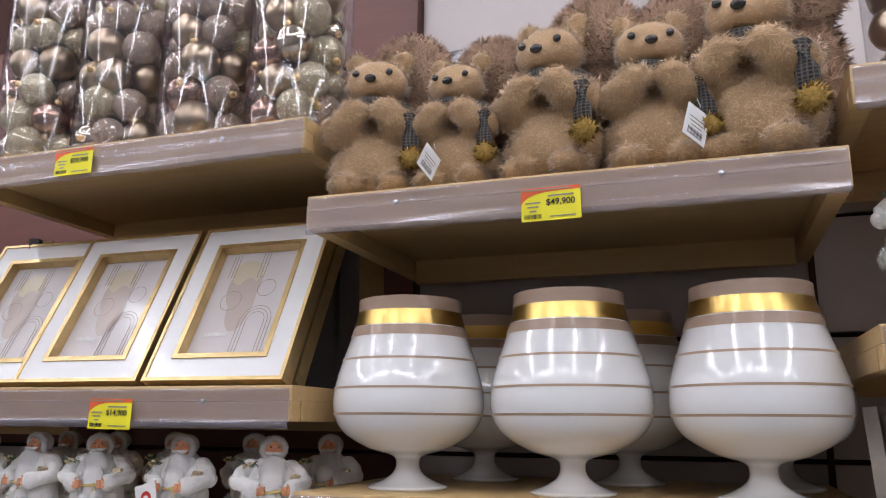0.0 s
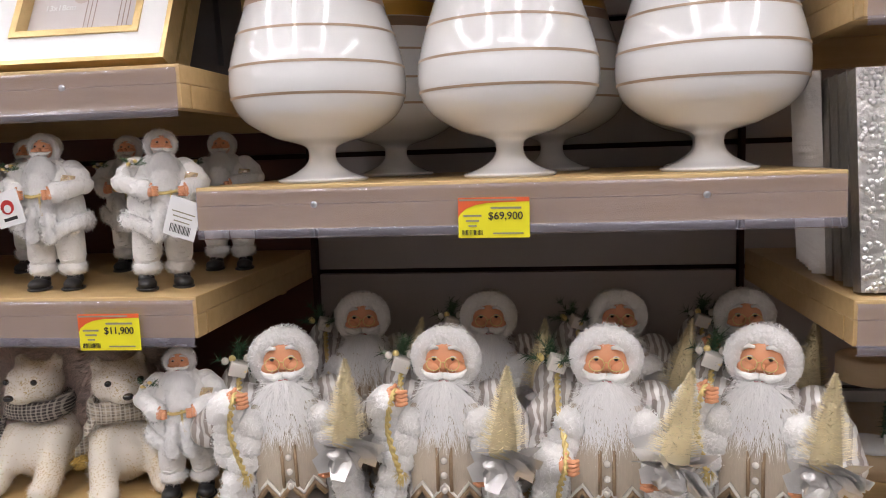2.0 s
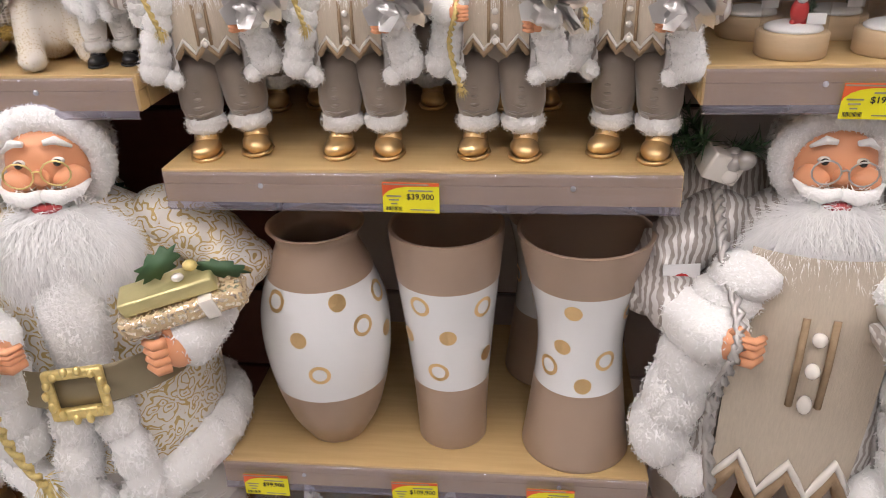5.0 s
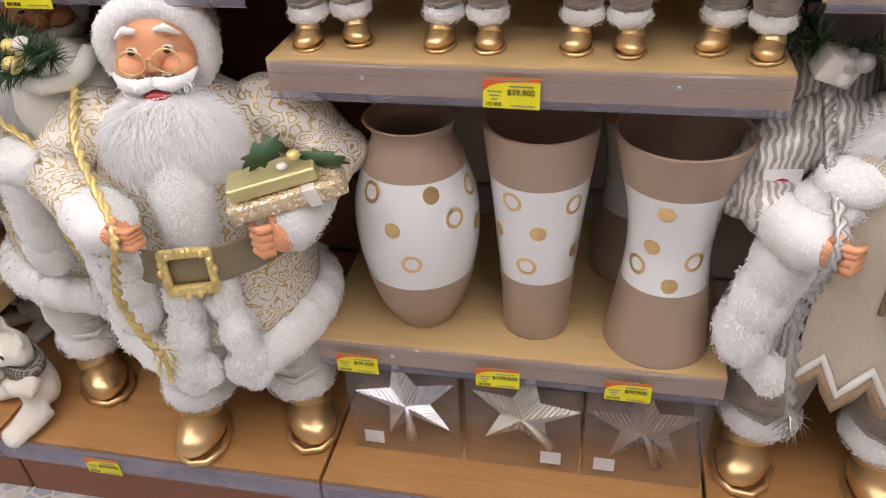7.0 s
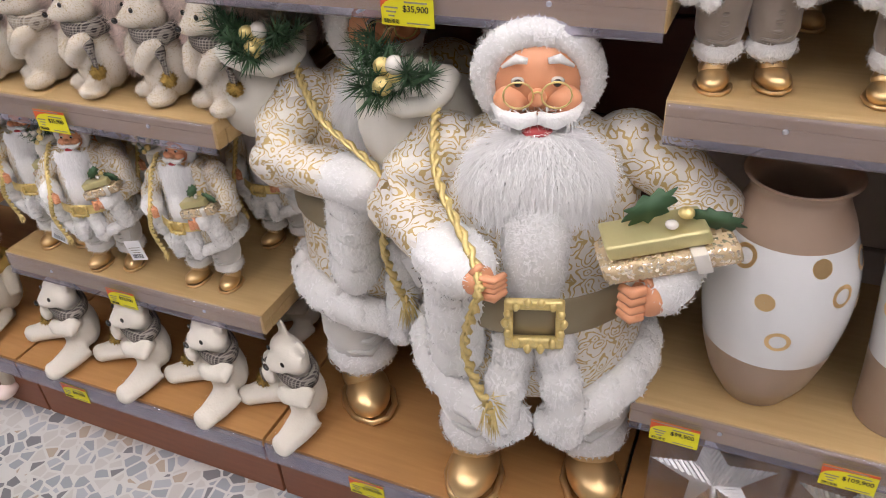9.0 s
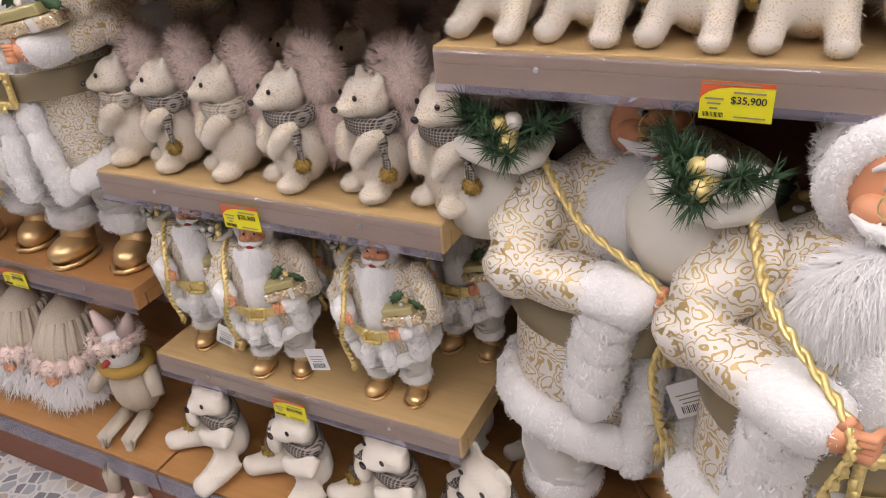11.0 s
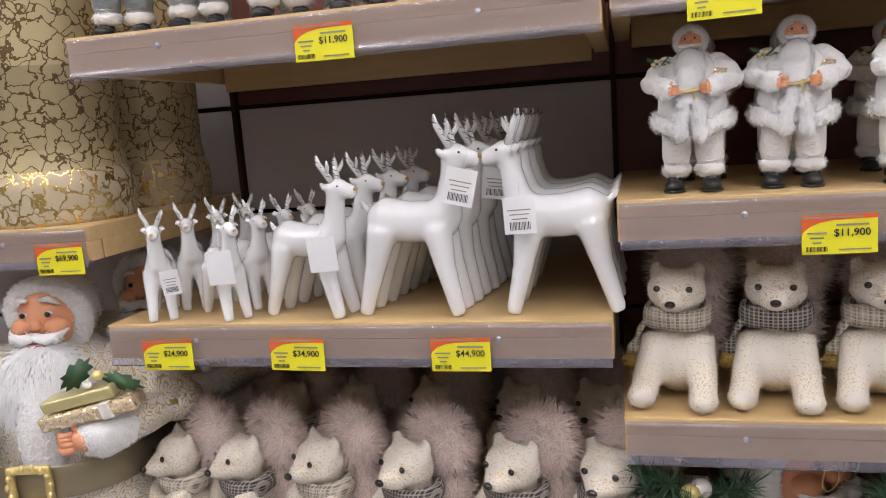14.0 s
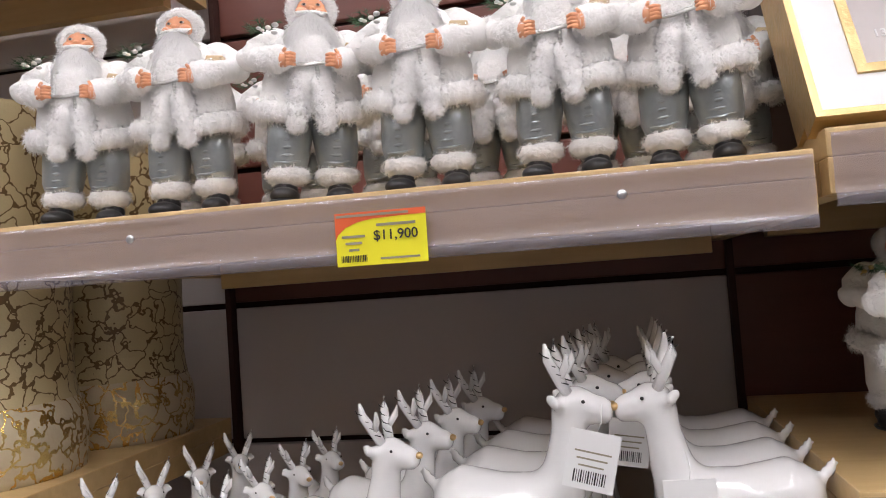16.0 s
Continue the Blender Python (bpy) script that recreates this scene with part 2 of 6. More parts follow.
# ---- building blocks ----
class Build:
    """Collects vertices, faces and material slots of one mesh."""

    def __init__(self):
        self.v, self.f, self.m, self.flat, self.n = [], [], [], set(), {}

    def add(self, verts, faces, mi=0, m=None, flat=False, up=None):
        o = len(self.v)
        if up is not None:
            for i in range(len(verts)):
                self.n[o + i] = up
        self.v += [tuple(m @ Vector(p)) for p in verts] if m is not None else [tuple(p) for p in verts]
        for f in faces:
            if flat:
                self.flat.add(len(self.f))
            self.f.append([o + i for i in f])
            self.m.append(mi)
        return self

    def ball(self, c, r, mi=0, seg=14, rows=9, rot=(0, 0, 0), lump=0.0, seed=0):
        r = (r, r, r) if isinstance(r, (int, float)) else r
        m = pose(*c, *rot)
        vs, fs = [(0, 0, r[2])], []
        for i in range(1, rows):
            a = math.pi * i / rows
            for j in range(seg):
                b = 2 * math.pi * j / seg
                p = Vector((math.sin(a) * math.cos(b), math.sin(a) * math.sin(b), math.cos(a)))
                k = 1 + lump * noise.noise(p * 2.5 + Vector((seed, seed * 2, 0))) if lump else 1
                vs.append((p.x * r[0] * k, p.y * r[1] * k, p.z * r[2] * k))
        vs.append((0, 0, -r[2]))
        for j in range(seg):
            fs.append((0, 1 + j, 1 + (j + 1) % seg))
            fs.append((len(vs) - 1, len(vs) - 1 - seg + (j + 1) % seg, len(vs) - 1 - seg + j))
        for i in range(rows - 2):
            for j in range(seg):
                a0, a1 = 1 + i * seg + j, 1 + i * seg + (j + 1) % seg
                fs.append((a0, a0 + seg, a1 + seg, a1))
        return self.add(vs, fs, mi, m)

    def tube(self, pts, rad, mi=0, n=10, closed=False, squash=1.0):
        pts = [Vector(p) for p in pts]
        rad = [rad] * len(pts) if isinstance(rad, (int, float)) else rad
        vs, fs, k = [], [], len(pts)
        up = Vector((0, 0, 1))
        for i, p in enumerate(pts):
            d = (pts[(i + 1) % k] - pts[i - 1]) if closed else (pts[min(i + 1, k - 1)] - pts[max(i - 1, 0)])
            d.normalize()
            side = d.cross(up if abs(d.z) < 0.95 else Vector((0, 1, 0))).normalized()
            top = side.cross(d)
            for j in range(n):
                a = 2 * math.pi * j / n
                vs.append(p + rad[i] * (side * math.cos(a) + top * math.sin(a) * squash))
        for i in range(k if closed else k - 1):
            for j in range(n):
                a0, a1 = i * n + j, i * n + (j + 1) % n
                b0, b1 = (i + 1) % k * n + j, (i + 1) % k * n + (j + 1) % n
                fs.append((a0, a1, b1, b0))
        if not closed:
            fs += [tuple(range(n))[::-1], tuple(range((k - 1) * n, k * n))]
        return self.add(vs, fs, mi)

    def lathe(self, prof, mi=0, n=40, m=None, sx=1.0, sy=1.0, gap=0.0):
        """prof: (radius, height) rows from foot to rim; mi: one slot, or one for each step."""
        vs = [(r * math.cos(2 * math.pi * j / n) * sx, r * math.sin(2 * math.pi * j / n) * sy, z) for r, z in prof for j in range(n)]
        steps = [(i, j) for i in range(len(prof) - 1) for j in range(n) if abs((j + 0.5) / n * 2 * math.pi - 1.5 * math.pi) > gap or not gap]
        self.add(vs, [(i * n + j, i * n + (j + 1) % n, (i + 1) * n + (j + 1) % n, (i + 1) * n + j) for i, j in steps], 0, m)
        self.m[len(self.m) - len(steps):] = [mi if isinstance(mi, int) else mi[i] for i, j in steps]
        return self

    def box(self, c, s, mi=0, rot=(0, 0, 0), bevel=0.0):
        bm = bmesh.new()
        bmesh.ops.create_cube(bm, size=1, matrix=Matrix.Diagonal((*s, 1)))
        if bevel:
            bmesh.ops.bevel(bm, geom=bm.edges[:], offset=bevel, segments=2, affect="EDGES", profile=0.6)
        vs = [v.co.copy() for v in bm.verts]
        fs = [[v.index for v in f.verts] for f in bm.faces]
        bm.free()
        return self.add(vs, fs, mi, pose(*c, *rot), flat=True)

    def prism(self, pts, depth, mi=0, m=None):
        """A flat outline in x and z, given thickness along y."""
        k = len(pts)
        vs = [(x, -depth / 2, z) for x, z in pts] + [(x, depth / 2, z) for x, z in pts]
        fs = [tuple(range(k)), tuple(range(k, 2 * k))[::-1]] + [((i + 1) % k, i, k + i, k + (i + 1) % k) for i in range(k)]
        return self.add(vs, fs, mi, m, flat=True)

    def blades(self, c, r, n, length, width, mi=0, droop=0.0, rnd=None, keep=None, stand=0.6, rot=(0, 0, 0), bias=(0, 0, 0.25)):
        """Hairs that lie over an ellipsoid: thin triangles shaded with the skin under them, combed down by droop."""
        rnd = rnd or random
        r = (r, r, r) if isinstance(r, (int, float)) else r
        m = pose(*c, *rot)
        for _ in range(n):
            z = rnd.uniform(-1, 1)
            a = rnd.uniform(0, 2 * math.pi)
            q = math.sqrt(1 - z * z)
            d = Vector((q * math.cos(a), q * math.sin(a), z))
            if keep and not keep(d):
                continue
            p = Vector((d.x * r[0], d.y * r[1], d.z * r[2]))
            self.hair(m @ p, m.to_3x3() @ Vector((d.x / r[0], d.y / r[1], d.z / r[2])).normalized(), length * rnd.uniform(0.6, 1.15), width, mi, droop, rnd, stand, bias)
        return self

    def hair(self, p, nn, length, width, mi, droop, rnd, stand, bias=(0, 0, 0.2)):
        j = Vector((rnd.gauss(0, 1), rnd.gauss(0, 1), rnd.gauss(0, 1) - droop * 2.5))
        t = (j - nn * j.dot(nn)).normalized()
        way = (nn * stand * rnd.uniform(0.5, 1.3) + t).normalized()
        side = way.cross(nn).normalized() * width * 0.5
        up = (nn + j * 0.1 + Vector(bias)).normalized()
        self.add([p - side, p + side, p + way * length], [(0, 1, 2)], mi, None, False, tuple(up))

    def mesh(self, name, mats, scale=1.0, wide=1.0):
        me = bpy.data.meshes.new(name)
        me.from_pydata([(x * scale * wide, y * scale, z * scale) for x, y, z in self.v], [], self.f)
        for k in mats:
            me.materials.append(k)
        me.polygons.foreach_set("material_index", self.m)
        me.polygons.foreach_set("use_smooth", [i not in self.flat for i in range(len(self.f))])
        me.update()
        if self.n:
            me.normals_split_custom_set_from_vertices([self.n.get(i, (0, 0, 0)) for i in range(len(self.v))])
        return me


def fused(build, voxel, rounds=6):
    """The union of overlapping pieces as one smooth skin."""
    me = build.mesh("tmp", [])
    ob = bpy.data.objects.new("tmp", me)
    scene.collection.objects.link(ob)
    r = ob.modifiers.new("r", "REMESH")
    r.mode, r.voxel_size = "VOXEL", voxel
    s = ob.modifiers.new("s", "SMOOTH")
    s.iterations, s.factor = rounds, 0.5
    ev = ob.evaluated_get(bpy.context.evaluated_depsgraph_get())
    res = bpy.data.meshes.new_from_object(ev)
    vs, fs = [v.co.copy() for v in res.vertices], [tuple(p.vertices) for p in res.polygons]
    bpy.data.objects.remove(ob)
    bpy.data.meshes.remove(me)
    bpy.data.meshes.remove(res)
    return vs, fs


def part(name, build, mats, parent, label="", m=None):
    """One mesh object under a thing or a part."""
    me = build.mesh(name, mats if isinstance(mats, (list, tuple)) else [mats]) if isinstance(build, Build) else build
    ob = new(name, me)
    ob.parent = parent
    if m is not None:
        ob.matrix_basis = m
    return tagged(ob, label)


def thing(name, label, category, group="", m=None, data=None, kind=""):
    ob = new(name, data)
    if m is not None:
        ob.matrix_basis = m
    return tagged(ob, label, category, group, kind)


LETTERS = {}


def letters(text, size):
    """Flat characters of the built-in font as a mesh in x and z, facing -y."""
    if (text, size) not in LETTERS:
        cu = bpy.data.curves.new("t", "FONT")
        cu.body, cu.size, cu.align_x, cu.align_y, cu.extrude = text, size, "CENTER", "CENTER", 0.0002
        cu.offset = size * 0.008
        ob = bpy.data.objects.new("t", cu)
        scene.collection.objects.link(ob)
        me = bpy.data.meshes.new_from_object(ob.evaluated_get(bpy.context.evaluated_depsgraph_get()))
        me.transform(Matrix.Rotation(math.radians(90), 4, "X"))
        bpy.data.objects.remove(ob)
        LETTERS[text, size] = me
    return LETTERS[text, size]


# ---- the place ----
def slab(name, c, s, material, kind="structure", bevel=0.0):
    return tagged(new(name, Build().box(c, s, 0, bevel=bevel).mesh(name, [material])), kind=kind)


X0, X1, Y0, Y1, TOP = ROOM
TERR = mat("terrazzo", (0.5, 0.49, 0.47), 0.3, var=0.06, vscale=20, coat=0.2)
nn, ll = TERR.node_tree.nodes, TERR.node_tree.links
vo1 = nn.new("ShaderNodeTexVoronoi")
vo1.feature, vo1.inputs["Scale"].default_value = "DISTANCE_TO_EDGE", 34
vo2 = nn.new("ShaderNodeTexVoronoi")
vo2.inputs["Scale"].default_value = 34
tcn = nn.new("ShaderNodeTexCoord")
ll.new(tcn.outputs["Object"], vo1.inputs["Vector"])
ll.new(tcn.outputs["Object"], vo2.inputs["Vector"])
sepn = nn.new("ShaderNodeSeparateColor")
ll.new(vo2.outputs["Color"], sepn.inputs["Color"])
ramp = nn.new("ShaderNodeValToRGB")
ramp.color_ramp.interpolation = "CONSTANT"
for q, c in ((0.0, (0.33, 0.35, 0.38, 1)), (0.3, (0.55, 0.53, 0.5, 1)), (0.55, (0.2, 0.2, 0.21, 1)), (0.75, (0.44, 0.36, 0.28, 1)), (0.85, (0.42, 0.44, 0.47, 1))):
    e = ramp.color_ramp.elements.new(q)
    e.color = c
ll.new(sepn.outputs[0], ramp.inputs["Fac"])
edge = nn.new("ShaderNodeMath")
edge.operation, edge.inputs[1].default_value = "GREATER_THAN", 0.09
ll.new(vo1.outputs["Distance"], edge.inputs[0])
tmix = nn.new("ShaderNodeMix")
tmix.data_type = "RGBA"
tmix.inputs["A"].default_value = (0.62, 0.61, 0.58, 1)
ll.new(edge.outputs[0], tmix.inputs["Factor"])
ll.new(ramp.outputs["Color"], tmix.inputs["B"])
ll.new(tmix.outputs["Result"], nn["Principled BSDF"].inputs["Base Color"])

PLASTER = mat("white_plaster", (0.7, 0.69, 0.67), 0.8, var=0.05, vscale=3, bump=0.05, bscale=150)
XM, YM = (X0 + X1) / 2, (Y0 + Y1) / 2
slab("floor", (XM, YM, FLOOR - 0.05), (X1 - X0 + 0.2, Y1 - Y0 + 0.2, 0.1), TERR)
slab("ceiling", (XM, YM, TOP + 0.05), (X1 - X0 + 0.2, Y1 - Y0 + 0.2, 0.1), PLASTER)
# unseen walls added to close the aisle; mid grey keeps bounce light low
GREY_WALL = mat("dim_aisle_grey", (0.34, 0.32, 0.31), 0.75, var=0.08, vscale=3, bump=0.05, bscale=150)
slab("unseen_wall_south", (XM, Y0 - 0.05, TOP / 2), (X1 - X0, 0.1, TOP), GREY_WALL)
slab("unseen_wall_west", (X0 - 0.05, YM, TOP / 2), (0.1, Y1 - Y0, TOP), GREY_WALL)
slab("unseen_wall_east", (X1 + 0.05, YM, TOP / 2), (0.1, Y1 - Y0, TOP), GREY_WALL)
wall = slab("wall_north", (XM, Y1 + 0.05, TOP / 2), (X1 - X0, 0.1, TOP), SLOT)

TUBE = mat("lamp_diffuser", (1.0, 0.965, 0.99), 0.5, var=0.0, glow=LAMP)
HOUSING = mat("lamp_housing", (0.75, 0.75, 0.75), 0.4, var=0.03)


def ceiling_lamp(x, y, length, along):
    th = thing("ceiling_lamp", "white linear ceiling lamp with a lit diffuser", "ceiling lamp", "ceiling lamps", pose(x, y, TOP, 0, 0, 0 if along == "x" else 90))
    part("housing", Build().box((0, 0, -0.025), (length, 0.12, 0.046), bevel=0.006), HOUSING, th)
    part("diffuser", Build().box((0, 0, -0.056), (length - 0.04, 0.08, 0.014), bevel=0.003), TUBE, th)


for lx in (-3.2, -2.0, -0.8, 0.4, 1.6):
    ceiling_lamp(lx, -1.0, 1.5, "y")
for lx in (-3.0, -1.4, 0.2, 1.8):
    # row at y -2.0 is added, unseen, to brighten the goods from the front
    ceiling_lamp(lx, -2.0, 1.4, "x")
    ceiling_lamp(lx, -0.1, 0.9, "x")

# ---- shelving ----
PITCH, BAYX, FRONT, BACK = 0.65, {"E": 0.2, "A": -0.45, "B": -1.10, "C": -1.75, "D": -2.40}, 0.015, 0.42
TOPS = {"A": (1.79, 1.417, 0.937, 0.462), "B": (1.905, 1.545, 1.302, 1.056), "C": (1.532, 1.17, 0.818, 0.44),
        "D": (1.905, 1.3, 0.578), "E": (1.88, 1.6, 1.293, 1.062)}
BASE, BASE_FRONT = 0.2, -0.065


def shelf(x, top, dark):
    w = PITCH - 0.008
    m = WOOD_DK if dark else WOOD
    th = thing("shelf", "beech veneer shelf board with a clear plastic price strip", "shelf", "display shelves", pose(x + PITCH / 2, FRONT, top))
    d = BACK - FRONT
    part("board", Build().box((0, d / 2, -0.01), (w, d, 0.02), bevel=0.0015), m, th)
    part("front_edge", Build().box((0, 0.011, -0.0325), (w, 0.022, 0.025), bevel=0.001), m, th)
    for s in (-1, 1):
        part("cheek", Build().box((s * (w / 2 - 0.011), d / 2 + 0.012, -0.0325), (0.022, d - 0.026, 0.025), bevel=0.001), m, th)
    part("back_rail", Build().box((0, d - 0.06, -0.04), (w - 0.05, 0.018, 0.04), bevel=0.001), m, th)
    rows = [(-0.0005, -0.004), (-0.0045, -0.005), (-0.0055, -0.009), (-0.0035, -0.012), (-0.0045, -0.02), (-0.005, -0.03), (-0.0045, -0.04), (-0.0035, -0.048), (-0.006, -0.051), (-0.0065, -0.057), (-0.0045, -0.06), (-0.001, -0.059)]
    prof = Build()
    prof.add([(s * (w / 2 - 0.002), y, z * 0.9) for s in (-1, 1) for y, z in rows], [(k, k + 1, len(rows) + k + 1, len(rows) + k) for k in range(len(rows) - 1)])
    part("price_strip", prof, STRIP, th, "clear plastic price strip")
    for s in (-0.3, 0.3):
        part("screw", Build().ball((s * w, -0.0055, -0.02), (0.0035, 0.0018, 0.0035)), STEEL, th)
    return th


def base_unit(x):
    w = PITCH - 0.006
    th = thing("base_unit", "low plinth with orange-brown wooden deck and kick board", "shelf base", "shelf bases", pose(x + PITCH / 2, 0, 0))
    d = BACK - BASE_FRONT
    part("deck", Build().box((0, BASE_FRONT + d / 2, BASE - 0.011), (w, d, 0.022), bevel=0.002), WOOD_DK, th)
    part("kick_board", Build().box((0, BASE_FRONT + 0.03, FLOOR + 0.075), (w, 0.02, 0.15), bevel=0.002), KICK, th, "red-brown laminate kick board")
    part("price_strip", Build().box((0, BASE_FRONT - 0.004, BASE - 0.028), (w, 0.003, 0.05), bevel=0.001).box((0, BASE_FRONT + 0.006, BASE - 0.038), (w, 0.012, 0.03)), STRIP, th, "grey plastic price strip")


for bay, bx in BAYX.items():
    base_unit(bx)
    for k, tz in enumerate(TOPS[bay]):
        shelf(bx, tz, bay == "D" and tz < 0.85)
for bx in list(BAYX.values()) + [0.85]:
    post = thing("upright_post", "dark slotted steel upright between two bays", "upright", "shelf uprights", pose(bx, BACK + 0.01, 0))
    part("channel", Build().box((0, 0, 1.25), (0.008, 0.018, 2.5), bevel=0.002), SLOT, post)

# ---- price tags ----
FINE = Build()
for i in range(3):
    FINE.box((-0.021, 0, 0.002 - 0.005 * i), (0.018 - 0.005 * i, 0.0003, 0.0018))
FINE.box((0.012, 0, 0.0095), (0.03, 0.0003, 0.002)).box((0.014, 0, -0.0155), (0.03, 0.0003, 0.0015)).box((-0.006, 0, 0.0175), (0.056, 0.0003, 0.0018))
FINE_ME = FINE.mesh("small_print", [GREYINK])
BARS = Build()
rb = random.Random(4)
for i in range(16):
    BARS.box((-0.031 + i * 0.0013, 0, -0.0145), (rb.choice((0.0004, 0.0008)), 0.0003, 0.005))
BARS_ME = BARS.mesh("barcode", [INK])
CARD_ME = Build().box((0, 0, 0), (0.07, 0.0008, 0.04), bevel=0.0003).mesh("card", [YELLOW])
swoosh = [(-0.035, 0.0), (-0.033, 0.004), (-0.027, 0.009), (-0.018, 0.0125), (-0.006, 0.0145), (0.015, 0.0152), (0.035, 0.0155), (0.035, 0.02), (-0.035, 0.02)]
BAND_ME = Build().prism(swoosh, 0.0008).mesh("banner", [RED])


def price_tag(price, x, top_left_z, y=None, rest="shelf edge", tilt=0.0):
    y = FRONT - 0.0095 if y is None else y
    th = thing("price_tag", "yellow and red printed price tag reading " + price, "price tag", "price tags", pose(x + 0.035, y, top_left_z - 0.02, 0, tilt, 0))
    part("card", CARD_ME, None, th)
    part("banner", BAND_ME, None, th, "orange-red banner", pose(0, -0.0004, 0))
    part("small_print", FINE_ME, None, th, "", pose(0, -0.001, 0))
    part("barcode", BARS_ME, None, th, "", pose(0, -0.001, 0))
    me = letters(price, 0.0105)
    if not me.materials:
        me.materials.append(INK)
    part("price", me, None, th, "black printed price", pose(0.0115, -0.0012, 0.0015))


for price, x, z in (("$49,900", -0.156, 1.77), ("$69,900", -0.17, 1.4), ("$39,900", -0.163, 0.925), ("$99,900", -0.413, 0.442), ("$109,900", -0.182, 0.442), ("$99,900", 0.02, 0.442),
                    ("$59,900", -0.875, 1.897), ("$14,900", -0.76, 1.528), ("$9,900", -1.021, 1.52), ("$11,900", -0.585, 1.286), ("$11,900", -0.914, 1.279), ("$35,900", -0.791, 1.038),
                    ("$11,900", -1.443, 1.516), ("$24,900", -1.692, 1.153), ("$34,900", -1.515, 1.153), ("$44,900", -1.312, 1.153), ("$35,900", -1.478, 0.8), ("$32,900", -1.47, 0.42),
                    ("$69,900", -1.83, 1.28), ("$79,900", -2.12, 0.562), ("$12,900", 0.242, 1.276), ("$19,900", 0.35, 1.044)):
    price_tag(price, x, z, tilt=(x * 37 % 1 - 0.5) * 2.4)
price_tag("$299,900", -0.915, 0.182, BASE_FRONT - 0.007)
price_tag("$49,900", -1.62, 0.182, BASE_FRONT - 0.007)

# ---- ceramics ----
def spline(knots, n):
    """Smooth profile through (height, radius) knots as n + 1 (radius, height) rows."""
    zs, rs = [k[0] for k in knots], [k[1] for k in knots]
    out = []
    for i in range(n + 1):
        z = zs[0] + (zs[-1] - zs[0]) * i / n
        k = max(j for j in range(len(zs) - 1) if zs[j] <= z + 1e-9)
        t = (z - zs[k]) / (zs[k + 1] - zs[k])
        d0 = (rs[k + 1] - rs[k - 1]) / (zs[k + 1] - zs[k - 1]) if k else (rs[1] - rs[0]) / (zs[1] - zs[0])
        d1 = (rs[k + 2] - rs[k]) / (zs[k + 2] - zs[k]) if k + 2 < len(zs) else (rs[-1] - rs[-2]) / (zs[-1] - zs[-2])
        h = zs[k + 1] - zs[k]
        r = (2 * t**3 - 3 * t**2 + 1) * rs[k] + (t**3 - 2 * t**2 + t) * h * d0 + (3 * t**2 - 2 * t**3) * rs[k + 1] + (t**3 - t**2) * h * d1
        out.append((max(r, 0.002), z))
    return out


def ring_on(th, name, prof, bands, material, label):
    b = Build()
    for lo, hi in bands:
        rows = [(r + 0.0005, z) for r, z in prof if lo <= z <= hi]
        b.lathe(rows, 0, 56)
    part(name, b, material, th, label)


GH = 0.272
gob_prof = [(0.002, 0.0), (0.05, 0.0), (0.0515, 0.003)] + [(r, z) for r, z in spline([(0.004, 0.051), (0.012, 0.032), (0.024, 0.018), (0.04, 0.0155), (0.047, 0.022), (0.056, 0.05), (0.078, 0.083), (0.105, 0.097), (0.14, 0.0975), (0.18, 0.0885), (0.22, 0.0765), (0.25, 0.0695), (0.272, 0.068)], 170)]
gob_in = [(0.068, GH), (0.0655, GH + 0.001), (0.064, GH - 0.004), (0.078, 0.18), (0.092, 0.12), (0.04, 0.06), (0.002, 0.055)]


def goblet_vase(x, y, turn):
    th = thing("goblet_vase", "white glazed goblet-shaped vase with tan stripes and gold collar", "vase", "goblet vases", pose(x, y, TOPS["A"][1], 0, 0, turn) @ Matrix.Diagonal((1.01, 1.01, 0.89, 1)))
    part("body", Build().lathe(gob_prof, 0, 56).lathe(gob_in, 0, 56), [CERAMIC], th)
    ring_on(th, "stripe", gob_prof, ((0.102, 0.1065), ), TAN_LINE, "tan painted stripe")
    ring_on(th, "stripe", gob_prof, ((0.139, 0.1435), ), TAN_LINE, "tan painted stripe")
    ring_on(th, "stripe", gob_prof, ((0.18, 0.1845), ), TAN_LINE, "tan painted stripe")
    ring_on(th, "shoulder_band", gob_prof, ((0.215, 0.2305), (0.253, 0.2725)), TAUPE, "matt taupe band")
    ring_on(th, "gold_collar", gob_prof, ((0.2295, 0.254), ), GOLD, "brushed gold collar")
    return th


g0 = goblet_vase(-0.338, 0.118, 0)
for gx, gy in ((-0.123, 0.118), (0.092, 0.122), (-0.29, 0.315), (-0.075, 0.318), (0.125, 0.315)):
    copy_thing(g0, pose(gx, gy, TOPS["A"][1], 0, 0, gx * 400))

VASES = (("oval", [(0.0, 0.046), (0.05, 0.072), (0.15, 0.094), (0.23, 0.094), (0.3, 0.073), (0.33, 0.06), (0.343, 0.059), (0.36, 0.07)], (0.112, 0.288)),
         ("slim tapered", [(0.0, 0.053), (0.08, 0.056), (0.18, 0.064), (0.27, 0.073), (0.325, 0.079), (0.345, 0.081), (0.36, 0.0815)], (0.115, 0.285)),
         ("waisted", [(0.0, 0.081), (0.06, 0.073), (0.14, 0.0635), (0.19, 0.061), (0.24, 0.066), (0.3, 0.079), (0.335, 0.087), (0.36, 0.093)], (0.125, 0.29)))
